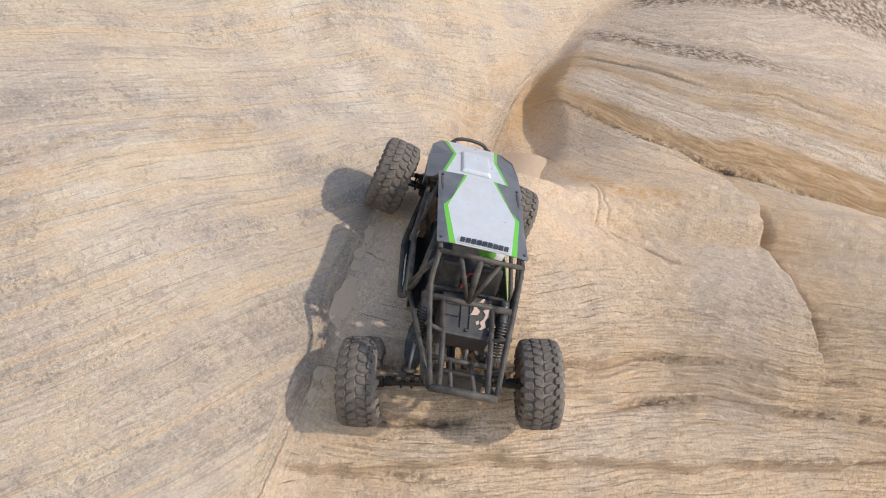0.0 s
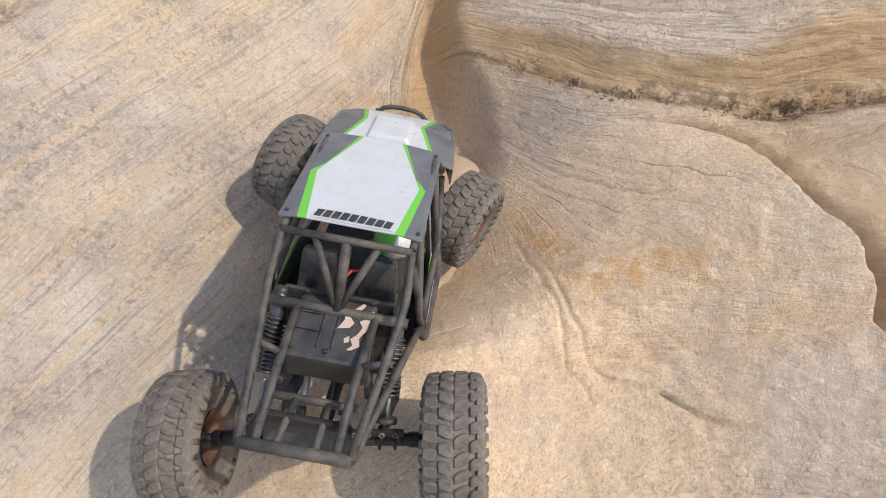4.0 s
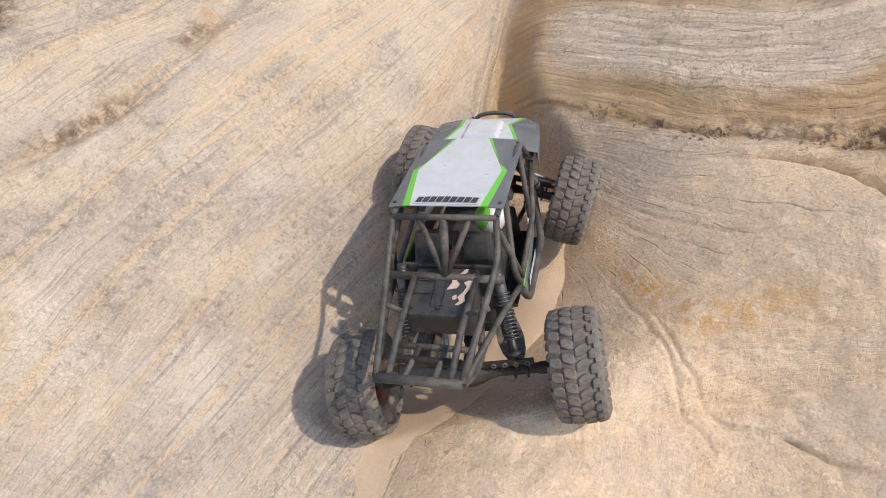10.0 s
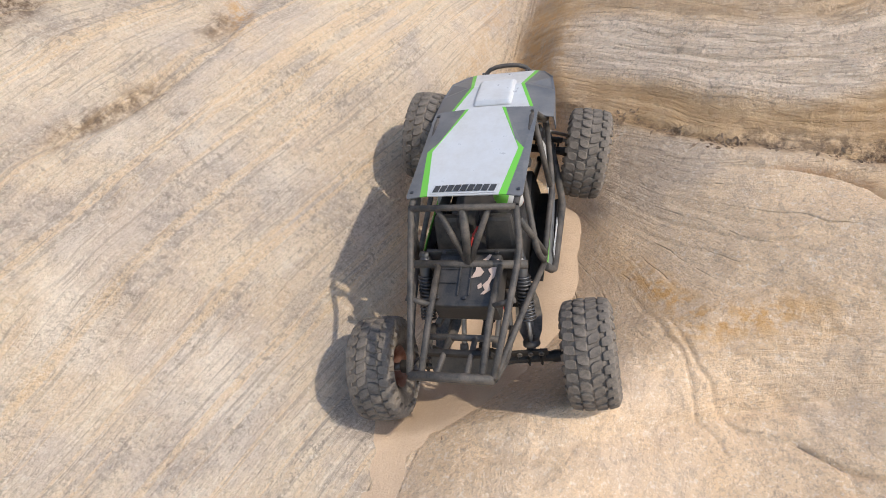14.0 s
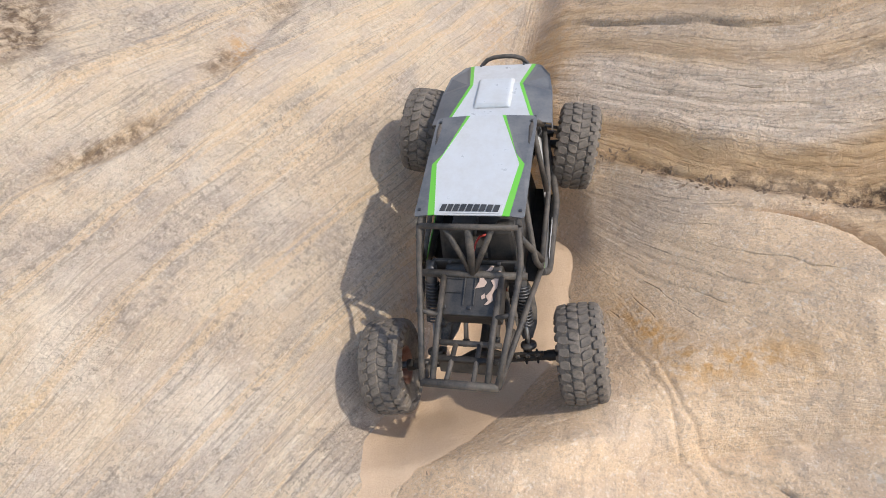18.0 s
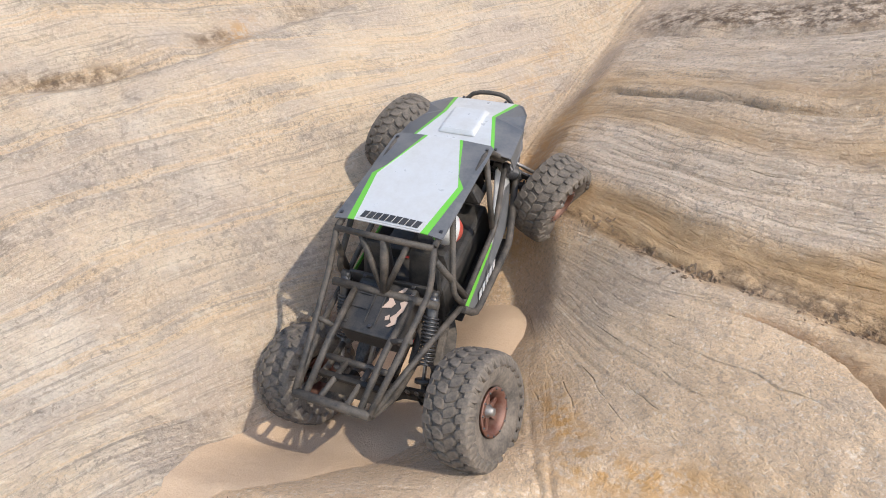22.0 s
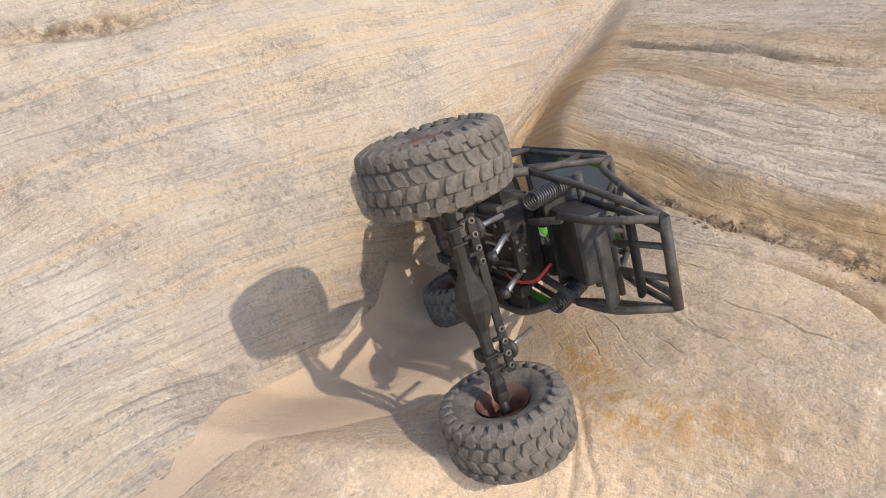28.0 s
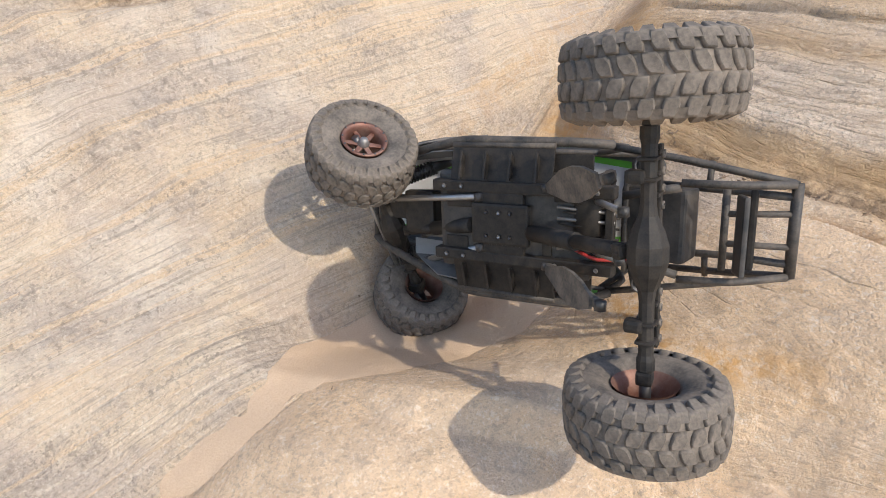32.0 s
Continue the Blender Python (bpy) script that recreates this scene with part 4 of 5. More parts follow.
chips = [(list(q), 0) for q in ribbon([(0.022, -0.101), (0.020, -0.106), (0.014, -0.111), (0.011, -0.116), (0.013, -0.121), (0.010, -0.126), (0.004, -0.129)], [0.0015, 0.0034, 0.0042, 0.003, 0.0046, 0.004, 0.002])]
chips += [(list(q), 0) for q in ribbon([(0.031, -0.108), (0.030, -0.114), (0.026, -0.119), (0.028, -0.125), (0.024, -0.131), (0.021, -0.136), (0.023, -0.142), (0.018, -0.147)], [0.0015, 0.003, 0.0046, 0.004, 0.003, 0.0044, 0.004, 0.002])]
chips += [([(0.012, -0.137), (0.016, -0.134), (0.017, -0.139), (0.013, -0.141)], 0), ([(0.028, -0.143), (0.031, -0.140), (0.031, -0.147)], 0)]
part("bare_chips", slab(chips, top, 0.0006), CHIP, crawler)
for x, y in ((-0.029, -0.151), (0.029, -0.151), (-0.029, -0.099), (0.029, -0.099), (0, -0.151)):
    part("lid_bolt", block((0.004, 0.004, 0.0022), (x, y, top(x, y)), 0.0008), SPRING, crawler)
for x, y, w, h in ((-0.020, -0.118, 0.018, 0.0012), (-0.020, -0.134, 0.018, 0.0012), (0.004, -0.126, 0.0014, 0.046), (-0.008, -0.126, 0.0014, 0.046)):
    part("lid_rib", block((w, max(h, 0.0014), 0.0012), (x, y, top(x, y)), 0.0004, 1.0, (14, 0, 0)), PLASTIC, crawler)

# cabin
part("interior_tub", block((0.104, 0.165, 0.050), (0, 0.005, 0.034), 0.006, 0.9), PLASTIC, crawler)
part("dashboard", block((0.096, 0.022, 0.020), (0, 0.066, 0.088), 0.005, 0.8), PLASTIC, crawler)
for x in (-0.028, 0.028):
    part("seat_back", block((0.038, 0.014, 0.060), (x, -0.070, 0.085), 0.005, 0.8, (-12, 0, 0)), PLASTIC, crawler)
part("firewall", block((0.100, 0.004, 0.042), (0, -0.096, 0.072), 0.001), PLASTIC, crawler)
dome = lathe([(-0.019, 0.0001), (-0.017, 0.009), (-0.010, 0.0165), (0.0, 0.019), (0.010, 0.0165), (0.017, 0.009), (0.019, 0.0001)], 20)
for f in dome.faces:
    c = f.calc_center_median()
    f.material_index = 2 if c.x < -0.008 else (1 if c.x < 0.005 else 0)
part("toy_helmet", dome, [HELMET_RED, WHITE, GREEN], crawler, "small red, white and green toy helmet").matrix_basis = pose(0.033, -0.014, 0.100, 20, 25, 30)
part("toy_bust", block((0.040, 0.026, 0.030), (0.028, -0.034, 0.070), 0.008, 0.6), PLASTIC, crawler)
part("electronics_case", block((0.030, 0.034, 0.016), (-0.026, -0.02, 0.066), 0.002), PLASTIC, crawler)
part("receiver_wire", rod(rounded([(-0.01, -0.085, 0.07), (0.0, -0.06, 0.095), (0.02, -0.05, 0.08), (0.035, -0.08, 0.07)], 0.01), 0.0014, 8), RED, crawler, "thin red wire")

# belly
part("skid_plate", join(block((0.042, 0.062, 0.008), (0.0, 0.012, 0.001), 0.003), block((0.062, 0.048, 0.006), (0.0, 0.012, 0.004), 0.002)), BELLY, crawler)
for x in (-0.012, 0.012):
    for y in (0.000, 0.012, 0.026):
        part("skid_screw", lathe([(0.0, 0.0001), (0.0, 0.0022), (0.0012, 0.0018)], 8), STEEL if y == 0.012 else SPRING, crawler).matrix_basis = pose(x, y, -0.0034, 0, 90, 0)
for s in (-1, 1):
    part("frame_rail", block((0.012, 0.190, 0.014), (s * 0.036, -0.005, 0.008), 0.002), BELLY, crawler)
    part("rocker_plate", block((0.036, 0.110, 0.003), (s * 0.058, 0.015, 0.010), 0.001, 1.0, (0, -s * 14, 0)), BELLY, crawler)
    for i in range(4):
        part("rocker_rib", block((0.030, 0.003, 0.010), (s * 0.056, -0.025 + i * 0.027, 0.005), 0.001, 0.6, (0, -s * 14, 0)), BELLY, crawler)
part("floor_pan", block((0.136, 0.150, 0.003), (0, 0.0, 0.020), 0.001), BELLY, crawler)
for i in range(4):
    part("pan_rib", block((0.004, 0.050, 0.005), (-0.045 + 0.030 * i, 0.055, 0.0175), 0.001), BELLY, crawler)
for x in (-0.020, -0.009, 0.020):
    part("shift_rod", rod([(x, -0.045, 0.006), (x * 0.8, -0.098, 0.012)], 0.0018, 8), STEEL, crawler, "thin bare steel rod")
part("gearbox", block((0.050, 0.052, 0.030), (0.006, -0.058, 0.026), 0.006, 0.8), BELLY, crawler)
motor = lathe([(-0.026, 0.0001), (-0.026, 0.014), (-0.022, 0.0178), (0.022, 0.0178), (0.026, 0.014), (0.026, 0.0001)], 24)
part("motor", motor, BELLY, crawler, "dark metal motor can").matrix_basis = pose(-0.018, -0.072, 0.022, 0, 0, 0)
part("motor_wire", rod(rounded([(0.020, -0.060, 0.010), (0.028, -0.085, 0.004), (0.024, -0.115, 0.012), (0.010, -0.12, 0.03)], 0.02), 0.0017, 8), RED, crawler, "red motor wire")
for i in range(5):
    part("wire", rod(rounded([(-0.03 + i * 0.013, -0.03, 0.02), (-0.026 + i * 0.011, -0.06, -0.0 + 0.004 * (i % 2)), (-0.02 + i * 0.01, -0.1, 0.02)], 0.02), 0.0012, 6), BELLY, crawler)
part("front_gear_mount", block((0.050, 0.040, 0.050), (0, 0.125, 0.050), 0.006, 0.7), BELLY, crawler)
part("servo", block((0.022, 0.040, 0.036), (0.0, 0.165, 0.050), 0.002), BELLY, crawler)


for x, y, dx, dy in ((-0.030, -0.058, 0.012, 0.034), (0.034, -0.062, 0.010, 0.040), (-0.004, -0.094, 0.040, 0.008), (0.022, -0.034, 0.016, 0.010), (-0.022, 0.062, 0.018, 0.030), (0.024, 0.066, 0.014, 0.026)):
    part("chassis_block", block((dx, dy, 0.012), (x, y, 0.013), 0.0015, 0.8), BELLY, crawler)
for s_ in (-1, 1):
    for y in (-0.085, -0.045, 0.055, 0.075):
        part("frame_bolt", lathe([(0.0, 0.0001), (0.0, 0.0024), (0.0014, 0.0018)], 8), STEEL, crawler).matrix_basis = pose(s_ * 0.036, y, -0.0002, 0, 90, 0)
    part("sill_edge", rod([(s_ * 0.076, -0.040, 0.014), (s_ * 0.076, 0.070, 0.014)], 0.0028, 8), TUBE, crawler)


# ---- axles, links, dampers, wheels ----
def make_axle(front):
    """A housing along x with its round cover, brace and end knuckles, at its own origin."""
    name = "front_axle" if front else "rear_axle"
    tubes = lathe([(-0.088, 0.0001), (-0.088, 0.0068), (-0.080, 0.0068), (-0.076, 0.0056), (-0.036, 0.0056), (-0.027, 0.0068), (-0.016, 0.0118), (-0.006, 0.0148), (0.006, 0.0148), (0.016, 0.0118),
                   (0.027, 0.0068), (0.036, 0.0056), (0.076, 0.0056), (0.080, 0.0068), (0.088, 0.0068), (0.088, 0.0001)], 10)
    for f in tubes.faces:
        f.smooth = False
    ax = part(name, tubes, BELLY, crawler, "black faceted axle housing")
    d = 1 if front else -1
    part("brace", join(block((0.150, 0.0035, 0.008), (0, d * 0.004, 0.0150), 0.001), *[block((0.003, 0.004, 0.010), (x, d * 0.004, 0.010), 0.0008) for x in (-0.07, -0.055, -0.04, 0.04, 0.055, 0.07)]), BELLY, ax)
    for x in (-0.068, -0.056, -0.044, -0.032, 0.032, 0.044, 0.056, 0.068):
        hole = lathe([(-0.0012, 0.0016), (-0.0012, 0.0030), (0.0012, 0.0030), (0.0012, 0.0016), (-0.0012, 0.0016)], 12)
        hole.transform(pose(x, d * 0.0062, 0.0150, 0, 0, 90))
        part("brace_hole", hole, ARM, ax, "dusty rim of a lightening hole")
    for x in (-0.066, -0.052, 0.052, 0.066):
        part("clamp", block((0.003, 0.014, 0.015), (x, 0, 0), 0.002), BELLY, ax)
    for s in (-1, 1):
        part("knuckle", block((0.014, 0.020, 0.019) if front else (0.012, 0.013, 0.013), (s * 0.094, 0, 0), 0.004 if front else 0.003, 0.8), BELLY, ax)
        part("stub_shaft", rod([(s * 0.088, 0, 0), (s * 0.128, 0, 0)], 0.0045, 10), SPRING, ax)
        part("link_bracket", block((0.010, 0.014, 0.011), (s * 0.054, -d * 0.008, -0.003), 0.003), BELLY, ax)
    if front:
        part("tie_rod", rod([(-0.098, 0.022, 0.002), (0.098, 0.022, 0.002)], 0.0026, 8), STEEL, ax, "bright steel tie rod")
        part("drag_link", rod([(0.0, 0.012, 0.030), (0.088, 0.022, 0.010)], 0.0024, 8), STEEL, ax)
    return ax


def make_link(name, length, radius, material, label=""):
    """A bar from its origin along +y."""
    if radius > 0.005:
        leaf = [(-0.004, 0.10), (0.004, 0.10), (0.008, 0.24), (0.014, 0.42), (0.0155, 0.60), (0.013, 0.76), (0.006, 0.92), (-0.006, 0.92), (-0.013, 0.76), (-0.0155, 0.60), (-0.014, 0.42), (-0.008, 0.24)]
        bar = join(block((0.009, length * 0.9, 0.006), (0, length * 0.5, 0.0), 0.002), slab([([(x, length * y) for x, y in leaf], 0)], lambda x, y: -0.0025 - 4.0 * x * x, 0.003))
    else:
        bar = rod([(0, 0.004, 0), (0, length - 0.004, 0)], radius, 10)
    ob = part(name, bar, material, crawler, label)
    for y in (0.0, length):
        part("rod_end", lathe([(-0.004, 0.0001), (-0.004, 0.0048), (0.004, 0.0048), (0.004, 0.0001)], 12), PLASTIC, ob).location = (0, y, 0)
    return ob


def coil(length, radius, wire, turns):
    pts = [(radius * math.cos(2 * math.pi * turns * k / (turns * 12)), length * k / (turns * 12), radius * math.sin(2 * math.pi * turns * k / (turns * 12))) for k in range(turns * 12 + 1)]
    return rod(pts, wire, 6)


def make_damper():
    """Upper body with its spring, and the lower shaft: two pieces that slide in one another. Both point along +y."""
    body = lathe([(0.0, 0.0001), (0.0, 0.0060), (0.004, 0.0068), (0.050, 0.0068), (0.052, 0.0058), (0.052, 0.0001)], 16)
    body.transform(pose(0, 0, 0, 0, 0, 90))
    up = part("damper_body", body, SPRING, crawler, "dark ribbed damper body")
    part("spring", coil(0.052, 0.0080, 0.0012, 13), SPRING, up).location = (0, 0.022, 0)
    part("damper_eye", lathe([(-0.005, 0.0001), (-0.005, 0.0055), (0.005, 0.0055), (0.005, 0.0001)], 12), PLASTIC, up)
    low = part("damper_shaft", rod([(0, -0.048, 0), (0, 0, 0)], 0.0022, 10), STEEL, crawler, "bright steel damper shaft")
    part("spring_cup", lathe([(-0.002, 0.0001), (-0.002, 0.0095), (0.002, 0.0095), (0.002, 0.0001)], 16), PLASTIC, low).matrix_basis = pose(0, -0.010, 0, 0, 0, 90)
    return up, low


part("rear_crossbar", block((0.074, 0.007, 0.007), (0, -0.206, 0.060), 0.002, 0.9), BELLY, crawler)
rear_axle, front_axle = make_axle(False), make_axle(True)
LINKS = []
for s in (-1, 1):
    for name, a, b, of, rad, mat, lab in (
        ("rear_lower_link", (s * 0.038, -0.035, 0.004), (s * 0.056, 0.008, -0.006), "rear", 0.0052, ARM, "dusty flat trailing arm"),
        ("rear_upper_link", (s * 0.026, -0.060, 0.040), (s * 0.018, 0.004, 0.018), "rear", 0.0030, STEEL, "steel upper link"),
        ("front_lower_link", (s * 0.026, 0.036, 0.002), (s * 0.050, -0.008, -0.006), "front", 0.0034, STEEL, "bare steel lower link"),
        ("front_upper_link", (s * 0.024, 0.070, 0.034), (s * 0.022, -0.004, 0.018), "front", 0.0028, STEEL, "steel upper link"),
    ):
        LINKS.append((name, Vector(a), Vector(b), of, rad, mat, lab))
DAMPERS = [(Vector((s * 0.052, -0.100, 0.088)), Vector((s * 0.058, 0.000, 0.012)), "rear") for s in (-1, 1)] + [(Vector((s * 0.050, 0.120, 0.092)), Vector((s * 0.052, 0.004, 0.012)), "front") for s in (-1, 1)]
SHAFTS = [(Vector((0.006, -0.022, 0.001)), Vector((0, 0.016, 0.0)), "rear"), (Vector((0.004, 0.045, 0.004)), Vector((0, -0.020, 0.0)), "front")]
first_wheel = make_wheel(crawler)
wheels = [first_wheel] + [copy_thing(first_wheel, Matrix.Identity(4)) for _ in range(3)]


# ---- movement ----
BODY = [
    (0, -0.272, 0.056, 0.215, 25.8, -6.4, -2.5),
    (0.5, -0.273, 0.088, 0.247, 24.5, -7.2, -3.6),
    (1, -0.256, 0.123, 0.263, 20.8, -1.6, -6.4),
    (1.5, -0.261, 0.159, 0.292, 11.7, 1.4, -12.3),
    (2, -0.250, 0.220, 0.335, 9.0, 1.4, -15.4),
    (2.5, -0.231, 0.261, 0.369, 3.6, 6.3, -13.9),
    (4.5, -0.196, 0.384, 0.450, 0.6, 9.9, -17.0),
    (5, -0.197, 0.371, 0.446, 1.3, 9.2, -16.8),
    (5.5, -0.196, 0.401, 0.446, -0.7, 7.3, -19.6),
    (6, -0.185, 0.429, 0.446, -2.4, 5.3, -19.8),
    (6.5, -0.173, 0.457, 0.447, -2.1, 1.5, -20.1),
    (7, -0.166, 0.479, 0.454, -0.9, 0.9, -21.1),
    (7.5, -0.167, 0.491, 0.453, 0.0, 0.0, -21.8),
    (8, -0.167, 0.492, 0.452, 0.5, -0.3, -21.9),
    (8.5, -0.168, 0.491, 0.452, 0.3, 0.1, -21.7),
    (9, -0.166, 0.496, 0.453, 1.0, -0.0, -21.4),
    (9.5, -0.168, 0.495, 0.455, 1.3, -0.1, -21.7),
    (10, -0.166, 0.499, 0.455, 2.2, -0.7, -22.1),
    (10.5, -0.167, 0.499, 0.458, 2.7, -0.8, -21.6),
    (11, -0.168, 0.497, 0.461, 3.5, -1.5, -21.8),
    (11.5, -0.168, 0.499, 0.463, 4.6, -2.3, -21.7),
    (12, -0.167, 0.499, 0.466, 5.0, -4.0, -22.2),
    (12.5, -0.167, 0.502, 0.467, 6.2, -4.6, -22.7),
    (13, -0.164, 0.505, 0.470, 8.2, -5.3, -23.4),
    (13.5, -0.158, 0.511, 0.484, 11.8, -6.4, -23.2),
    (15.5, -0.140, 0.539, 0.497, 14.3, -0.8, -20.0),
    (16, -0.131, 0.560, 0.511, 21.0, -3.6, -20.9),
    (16.5, -0.132, 0.563, 0.511, 21.2, -3.0, -20.8),
    (17, -0.133, 0.561, 0.509, 20.0, -2.5, -20.4),
    (17.5, -0.133, 0.562, 0.511, 20.4, -2.6, -20.8),
    (18, -0.132, 0.573, 0.515, 23.7, -2.9, -20.8),
    (18.5, -0.128, 0.586, 0.523, 26.6, -3.2, -20.9),
    (19, -0.123, 0.604, 0.517, 23.7, -1.9, -19.1),
    (19.5, -0.124, 0.617, 0.510, 26.6, -0.1, -16.8),
    (20, -0.119, 0.610, 0.504, 26.2, -0.8, -16.6),
    (20.5, -0.119, 0.663, 0.513, 36.3, -3.6, -17.2),
    (21.5, -0.114, 0.660, 0.496, 32.4, -4.9, -18.0),
    (22, -0.118, 0.618, 0.496, 26.2, -1.3, -14.2),
    (22.5, -0.119, 0.598, 0.500, 25.6, -0.3, -14.2),
    (23, -0.120, 0.573, 0.499, 18.9, 7.4, -12.5),
    (23.1, -0.119, 0.575, 0.498, 16.4, 10.3, -10.8),
    (23.2, -0.117, 0.578, 0.497, 11.0, 17.2, -7.4),
    (23.3, -0.113, 0.584, 0.494, 2.8, 28.6, -3.2),
    (23.4, -0.109, 0.592, 0.491, -8.7, 44.8, 0.1),
    (23.5, -0.097, 0.593, 0.494, -19.139, 58.744, -1.449),
    (23.7, -0.094, 0.592, 0.496, -20.549, 60.431, -2.062),
    (24.5, -0.094, 0.592, 0.496, -20.549, 60.431, -2.062),
    (24.7, -0.094, 0.592, 0.496, -20.549, 60.431, -2.062),
    (25, -0.099, 0.568, 0.495, -35.4, 65.4, -7.7),
    (25.5, -0.095, 0.540, 0.502, -50.7, 69.5, -17.1),
    (27.5, -0.093, 0.529, 0.504, -57.6, 70.7, -21.9),
    (28, -0.101, 0.526, 0.514, -41.8, 68.5, -6.7),
    (29, -0.082, 0.519, 0.523, -43.6, 73.4, -5.1),
    (29.5, -0.085, 0.482, 0.528, -69.0, 75.6, -21.3),
    (30, -0.087, 0.471, 0.527, -81.0, 75.8, -29.0),
    (30.5, -0.095, 0.427, 0.536, -118.1, 75.3, -50.7),
    (31, -0.092, 0.392, 0.541, -128.4, 71.4, -53.5),
    (31.5, -0.092, 0.389, 0.542, -129.3, 71.5, -54.5),
    (32, -0.103, 0.406, 0.537, -120.9, 75.2, -54.4),
]
# seconds; place along x, y, z, roll and yaw of the rear axle; the same of the front axle; steering to the right; travel of the wheels in degrees
AXLES = [
    (0, 0.006, -0.166, -0.013, -16, 0.1, -0.012, 0.159, 0.049, 7.8, -0.4, 6, 0),
    (0.5, 0.005, -0.167, -0.013, -16.6, 0.2, -0.011, 0.159, 0.053, 7.5, -0.3, 18, 40),
    (1, 0.005, -0.168, -0.013, -17.2, 0.2, -0.011, 0.158, 0.058, 7.1, -0.2, 28, 80),
    (1.5, 0.005, -0.162, -0.017, -17.3, 0.1, -0.011, 0.158, 0.055, 6.6, -0.2, 24, 130),
    (2, 0.005, -0.157, -0.02, -17.4, 0, -0.011, 0.158, 0.053, 6.1, -0.1, 20, 180),
    (2.5, 0.005, -0.16, -0.019, -16.2, 0.4, -0.01, 0.156, 0.052, 7.8, -0.2, 30, 240),
    (3.5, 0.005, -0.166, -0.017, -12.5, 2.88, -0.006, 0.153, 0.046, 9.3, -0.3, 24, 310),
    (4.5, 0.005, -0.172, -0.015, -8.7, 5.26, 0, 0.15, 0.039, 8.7, -0.4, 18, 360),
    (5, 0.004, -0.175, -0.014, -6.9, 6.5, 0.001, 0.149, 0.038, 10.5, -0.4, 15, 370),
    (6, 0.005, -0.17, -0.017, -6.8, 7.7, 0, 0.149, 0.037, 10.2, -0.2, 10, 390),
    (7, 0.005, -0.165, -0.021, -8.3, 7, -0.001, 0.148, 0.036, 9.9, 0, 8, 420),
    (9, 0.006, -0.155, -0.021, -8.2, 5.8, -0.005, 0.145, 0.042, 13.102, 0.479, 4, 430),
    (10, 0.021, -0.151, -0.015, -7.2, 6.5, 0.01, 0.148, 0.049, 13.846, 0.26, 4, 440),
    (12, 0.004, -0.154, -0.022, -4.6, 5.7, 0.001, 0.146, 0.052, 14.134, 0.723, 3, 453),
    (13, 0.004, -0.156, -0.02, -4.7, 5.9, 0.001, 0.147, 0.05, 13.178, 0.804, 2, 460),
    (14.5, 0.003, -0.158, -0.026, -1.8, 6.2, 0, 0.149, 0.047, 11.583, 0.586, 2, 490),
    (16, 0.003, -0.16, -0.023, -2, 6.5, 0, 0.15, 0.046, 9.988, 0.268, 2, 520),
    (17, 0.003, -0.162, -0.022, -2.1, 6.7, 0, 0.151, 0.044, 8.958, 0.122, 2, 530),
    (18, 0.005, -0.167, -0.02, -3.2, 7.2, -0.005, 0.151, 0.043, 9.428, -0.124, 2, 540),
    (19, 0.004, -0.172, -0.002, -2.8, 5.9, 0, 0.155, 0.049, 4.7, 0.1, 2, 550),
    (20, 0.009, -0.166, -0.014, -17.06, -1.42, 0.008, 0.164, 0.048, 14.732, -1.797, 6, 560),
    (20.5, 0.009, -0.168, -0.013, -17.14, -2.17, 0.007, 0.163, 0.048, 15.24, -1.341, 11, 575),
    (21, 0.009, -0.168, -0.011, -17.12, -2.93, 0.007, 0.163, 0.048, 15.84, -0.984, 16, 580),
    (22, 0.009, -0.169, -0.008, -17.18, -4.44, 0.005, 0.16, 0.048, 16.95, -0.071, 20, 585),
    (23, 0.009, -0.169, -0.008, -17.18, -4.44, 0.005, 0.16, 0.048, 16.95, -0.071, 15, 590),
    (23.5, -0.022, -0.182, -0.057, -2.3, -4.8, 0.006, 0.153, -0.005, 27.069, -2.149, 22, 610),
    (24.5, -0.022, -0.182, -0.057, -2.3, -4.8, 0.005, 0.151, -0.002, 30.687, -2.761, 20, 620),
    (25, -0.02, -0.175, -0.071, -2.6, -4.1, 0.009, 0.159, 0.007, 6.8, 0.3, 17, 630),
    (26, -0.016, -0.17, -0.074, -1.6, -3.3, 0.013, 0.157, 0.026, 4, -0.1, 12, 650),
    (28, -0.01, -0.159, -0.078, 0.3, -1.6, 0.02, 0.153, 0.049, -1.6, -0.8, 6, 690),
    (29, -0.018, -0.16, -0.083, 6.4, -2.6, 0.021, 0.165, 0.023, -17.9, -2.1, 0, 740),
    (30, -0.023, -0.175, -0.086, 6.4, -2.1, 0.016, 0.18, 0.036, -15.3, -2.9, -6, 800),
    (31, -0.011, -0.147, -0.101, 0.4, -2.3, 0.024, 0.171, 0.034, -21, -3.3, -20, 860),
    (32, -0.014, -0.154, -0.104, 0.5, -1.7, 0.027, 0.174, 0.043, -28, 0.1, -34, 900),
]


def along(a, b):
    """The pose at a whose y axis points to b."""
    d = (b - a).normalized()
    x = d.cross(Vector((0, 0, 1)))
    x = x.normalized() if x.length > 1e-4 else Vector((1, 0, 0))
    z = x.cross(d)
    return Matrix(((x.x, d.x, z.x, a.x), (x.y, d.y, z.y, a.y), (x.z, d.z, z.z, a.z), (0, 0, 0, 1)))


def rear_pose(row):
    return pose(row[1], row[2], row[3], 0, row[4], row[5])


def front_pose(row):
    return pose(row[6], row[7], row[8], 0, row[9], row[10])


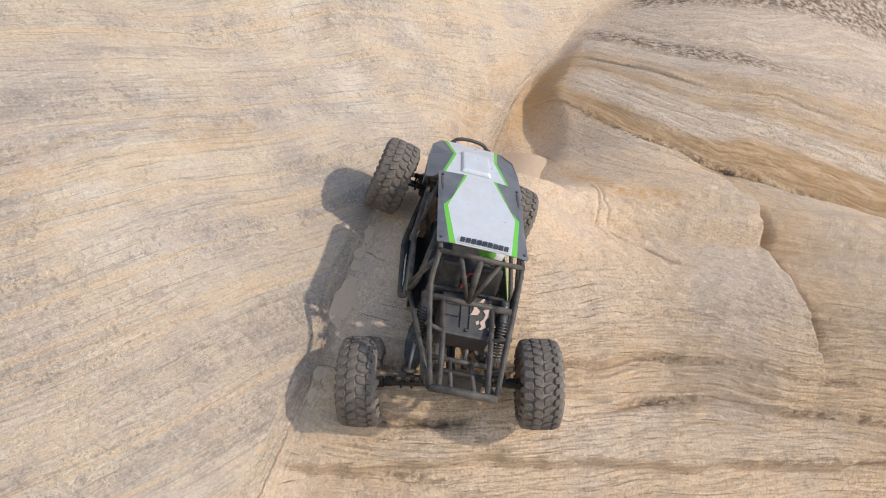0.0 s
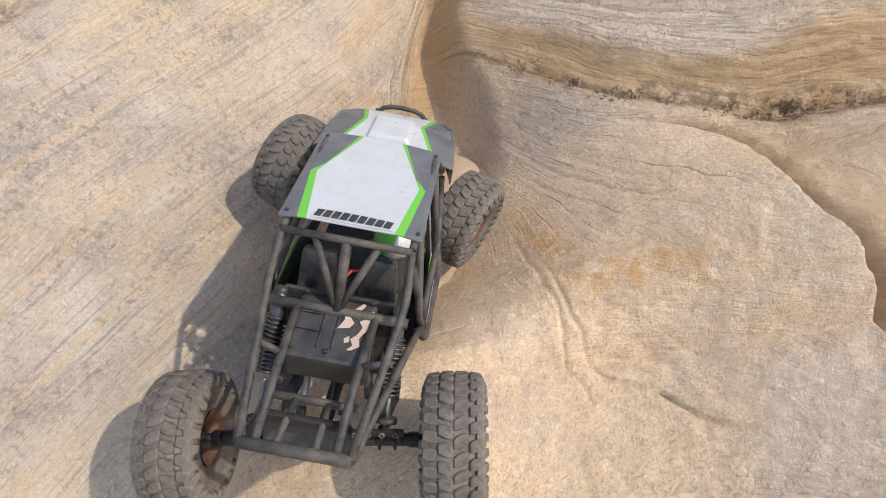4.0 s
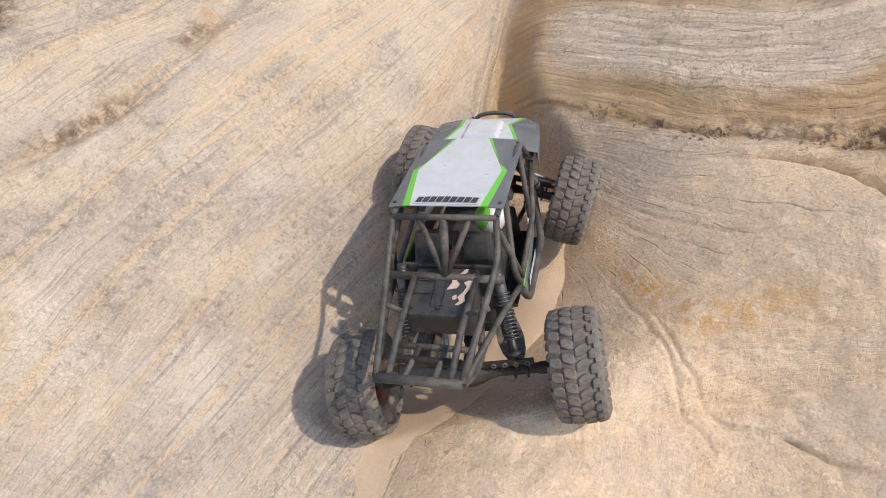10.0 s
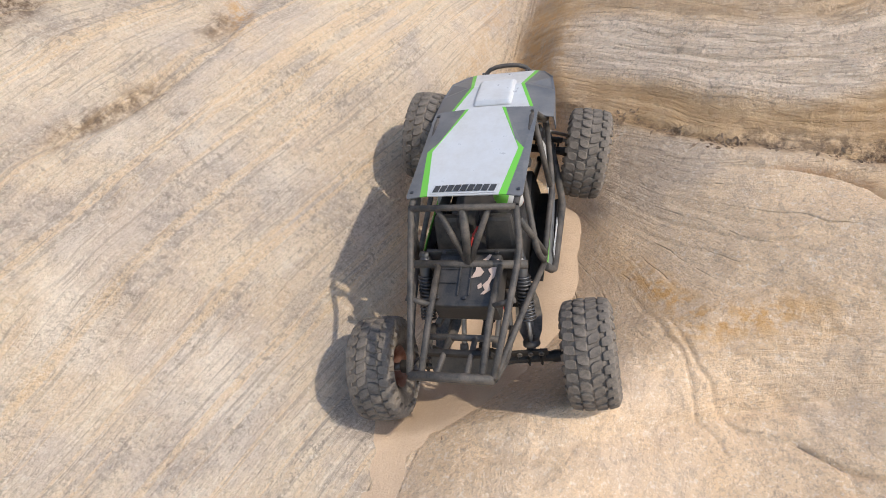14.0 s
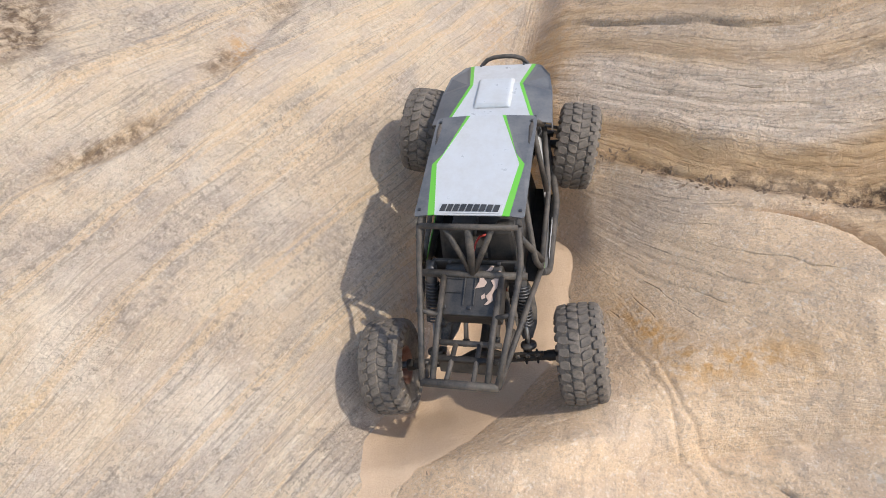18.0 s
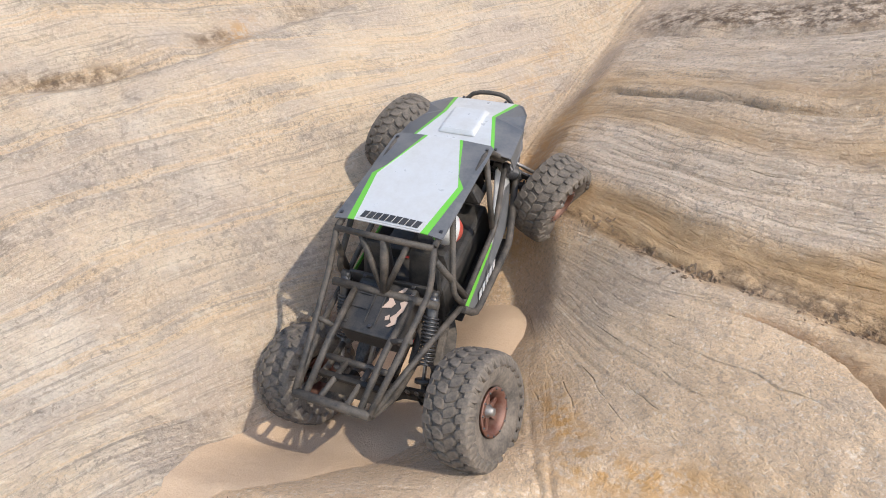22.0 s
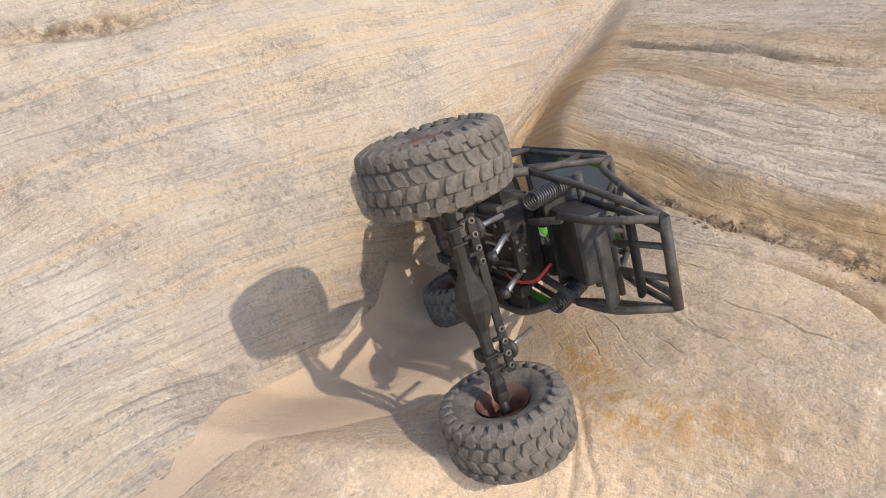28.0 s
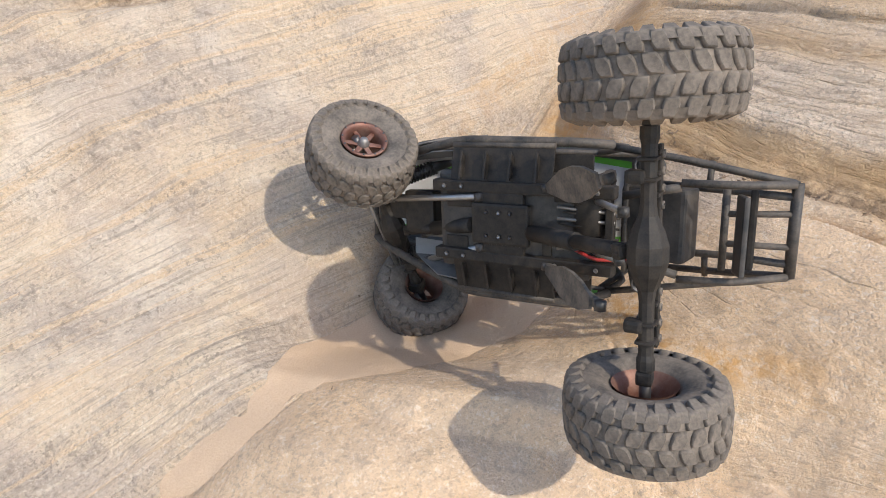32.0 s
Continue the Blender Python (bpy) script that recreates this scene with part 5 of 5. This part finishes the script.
def motions():
    walk(crawler, [(t, pose(x, y, z, a, b, c)) for t, x, y, z, a, b, c in BODY])
    walk(rear_axle, [(r[0], rear_pose(r)) for r in AXLES])
    walk(front_axle, [(r[0], front_pose(r)) for r in AXLES])
    place = {"rear": rear_pose, "front": front_pose}
    mid = next(r for r in AXLES if r[0] == 9)
    for name, a, b, of, rad, mat, lab in LINKS:
        ob = make_link(name, (place[of](mid) @ b - a).length, rad, mat, lab)
        walk(ob, [(r[0], along(a, place[of](r) @ b)) for r in AXLES])
    for a, b, of in DAMPERS:
        up, low = make_damper()
        walk(up, [(r[0], along(a, place[of](r) @ b)) for r in AXLES])
        walk(low, [(r[0], along(place[of](r) @ b, a) @ pose(0, 0, 0, 180, 0, 0)) for r in AXLES])
    for a, b, of in SHAFTS:
        gap = (place[of](mid) @ b - a).length
        ob = part("drive_shaft", rod([(0, 0, 0), (0, gap * 0.72, 0)], 0.0080, 12), BELLY, crawler, "black drive shaft")
        walk(ob, [(r[0], along(a, place[of](r) @ b)) for r in AXLES])
        ob = part("drive_shaft_end", rod([(0, 0, 0), (0, gap * 0.74, 0)], 0.0062, 12), BELLY, crawler)
        part("shaft_yoke", block((0.012, 0.012, 0.012), (0, 0.004, 0), 0.003), BELLY, ob)
        walk(ob, [(r[0], along(place[of](r) @ b, a)) for r in AXLES])
    for n, (s, of) in enumerate(((-1, "rear"), (1, "rear"), (-1, "front"), (1, "front"))):
        flip = pose(0, 0, 0, 0, 0, 180) if s < 0 else Matrix.Identity(4)
        rows, last = [], None
        for a, b in zip(AXLES, AXLES[1:] + AXLES[-1:]):
            steps = max(1, math.ceil(abs(b[12] - a[12]) / 70))
            for k in range(steps):
                q = [p + (w - p) * k / steps for p, w in zip(a, b)]
                m = place[of](q) @ pose(s * (0.119 if of == "rear" else 0.108), 0, 0) @ pose(0, 0, 0, 0, 0, -q[11] if of == "front" else 0) @ pose(0, 0, 0, -q[12], 0, 0) @ flip
                rows.append((q[0], m))
        walk(wheels[n], rows)


motions()
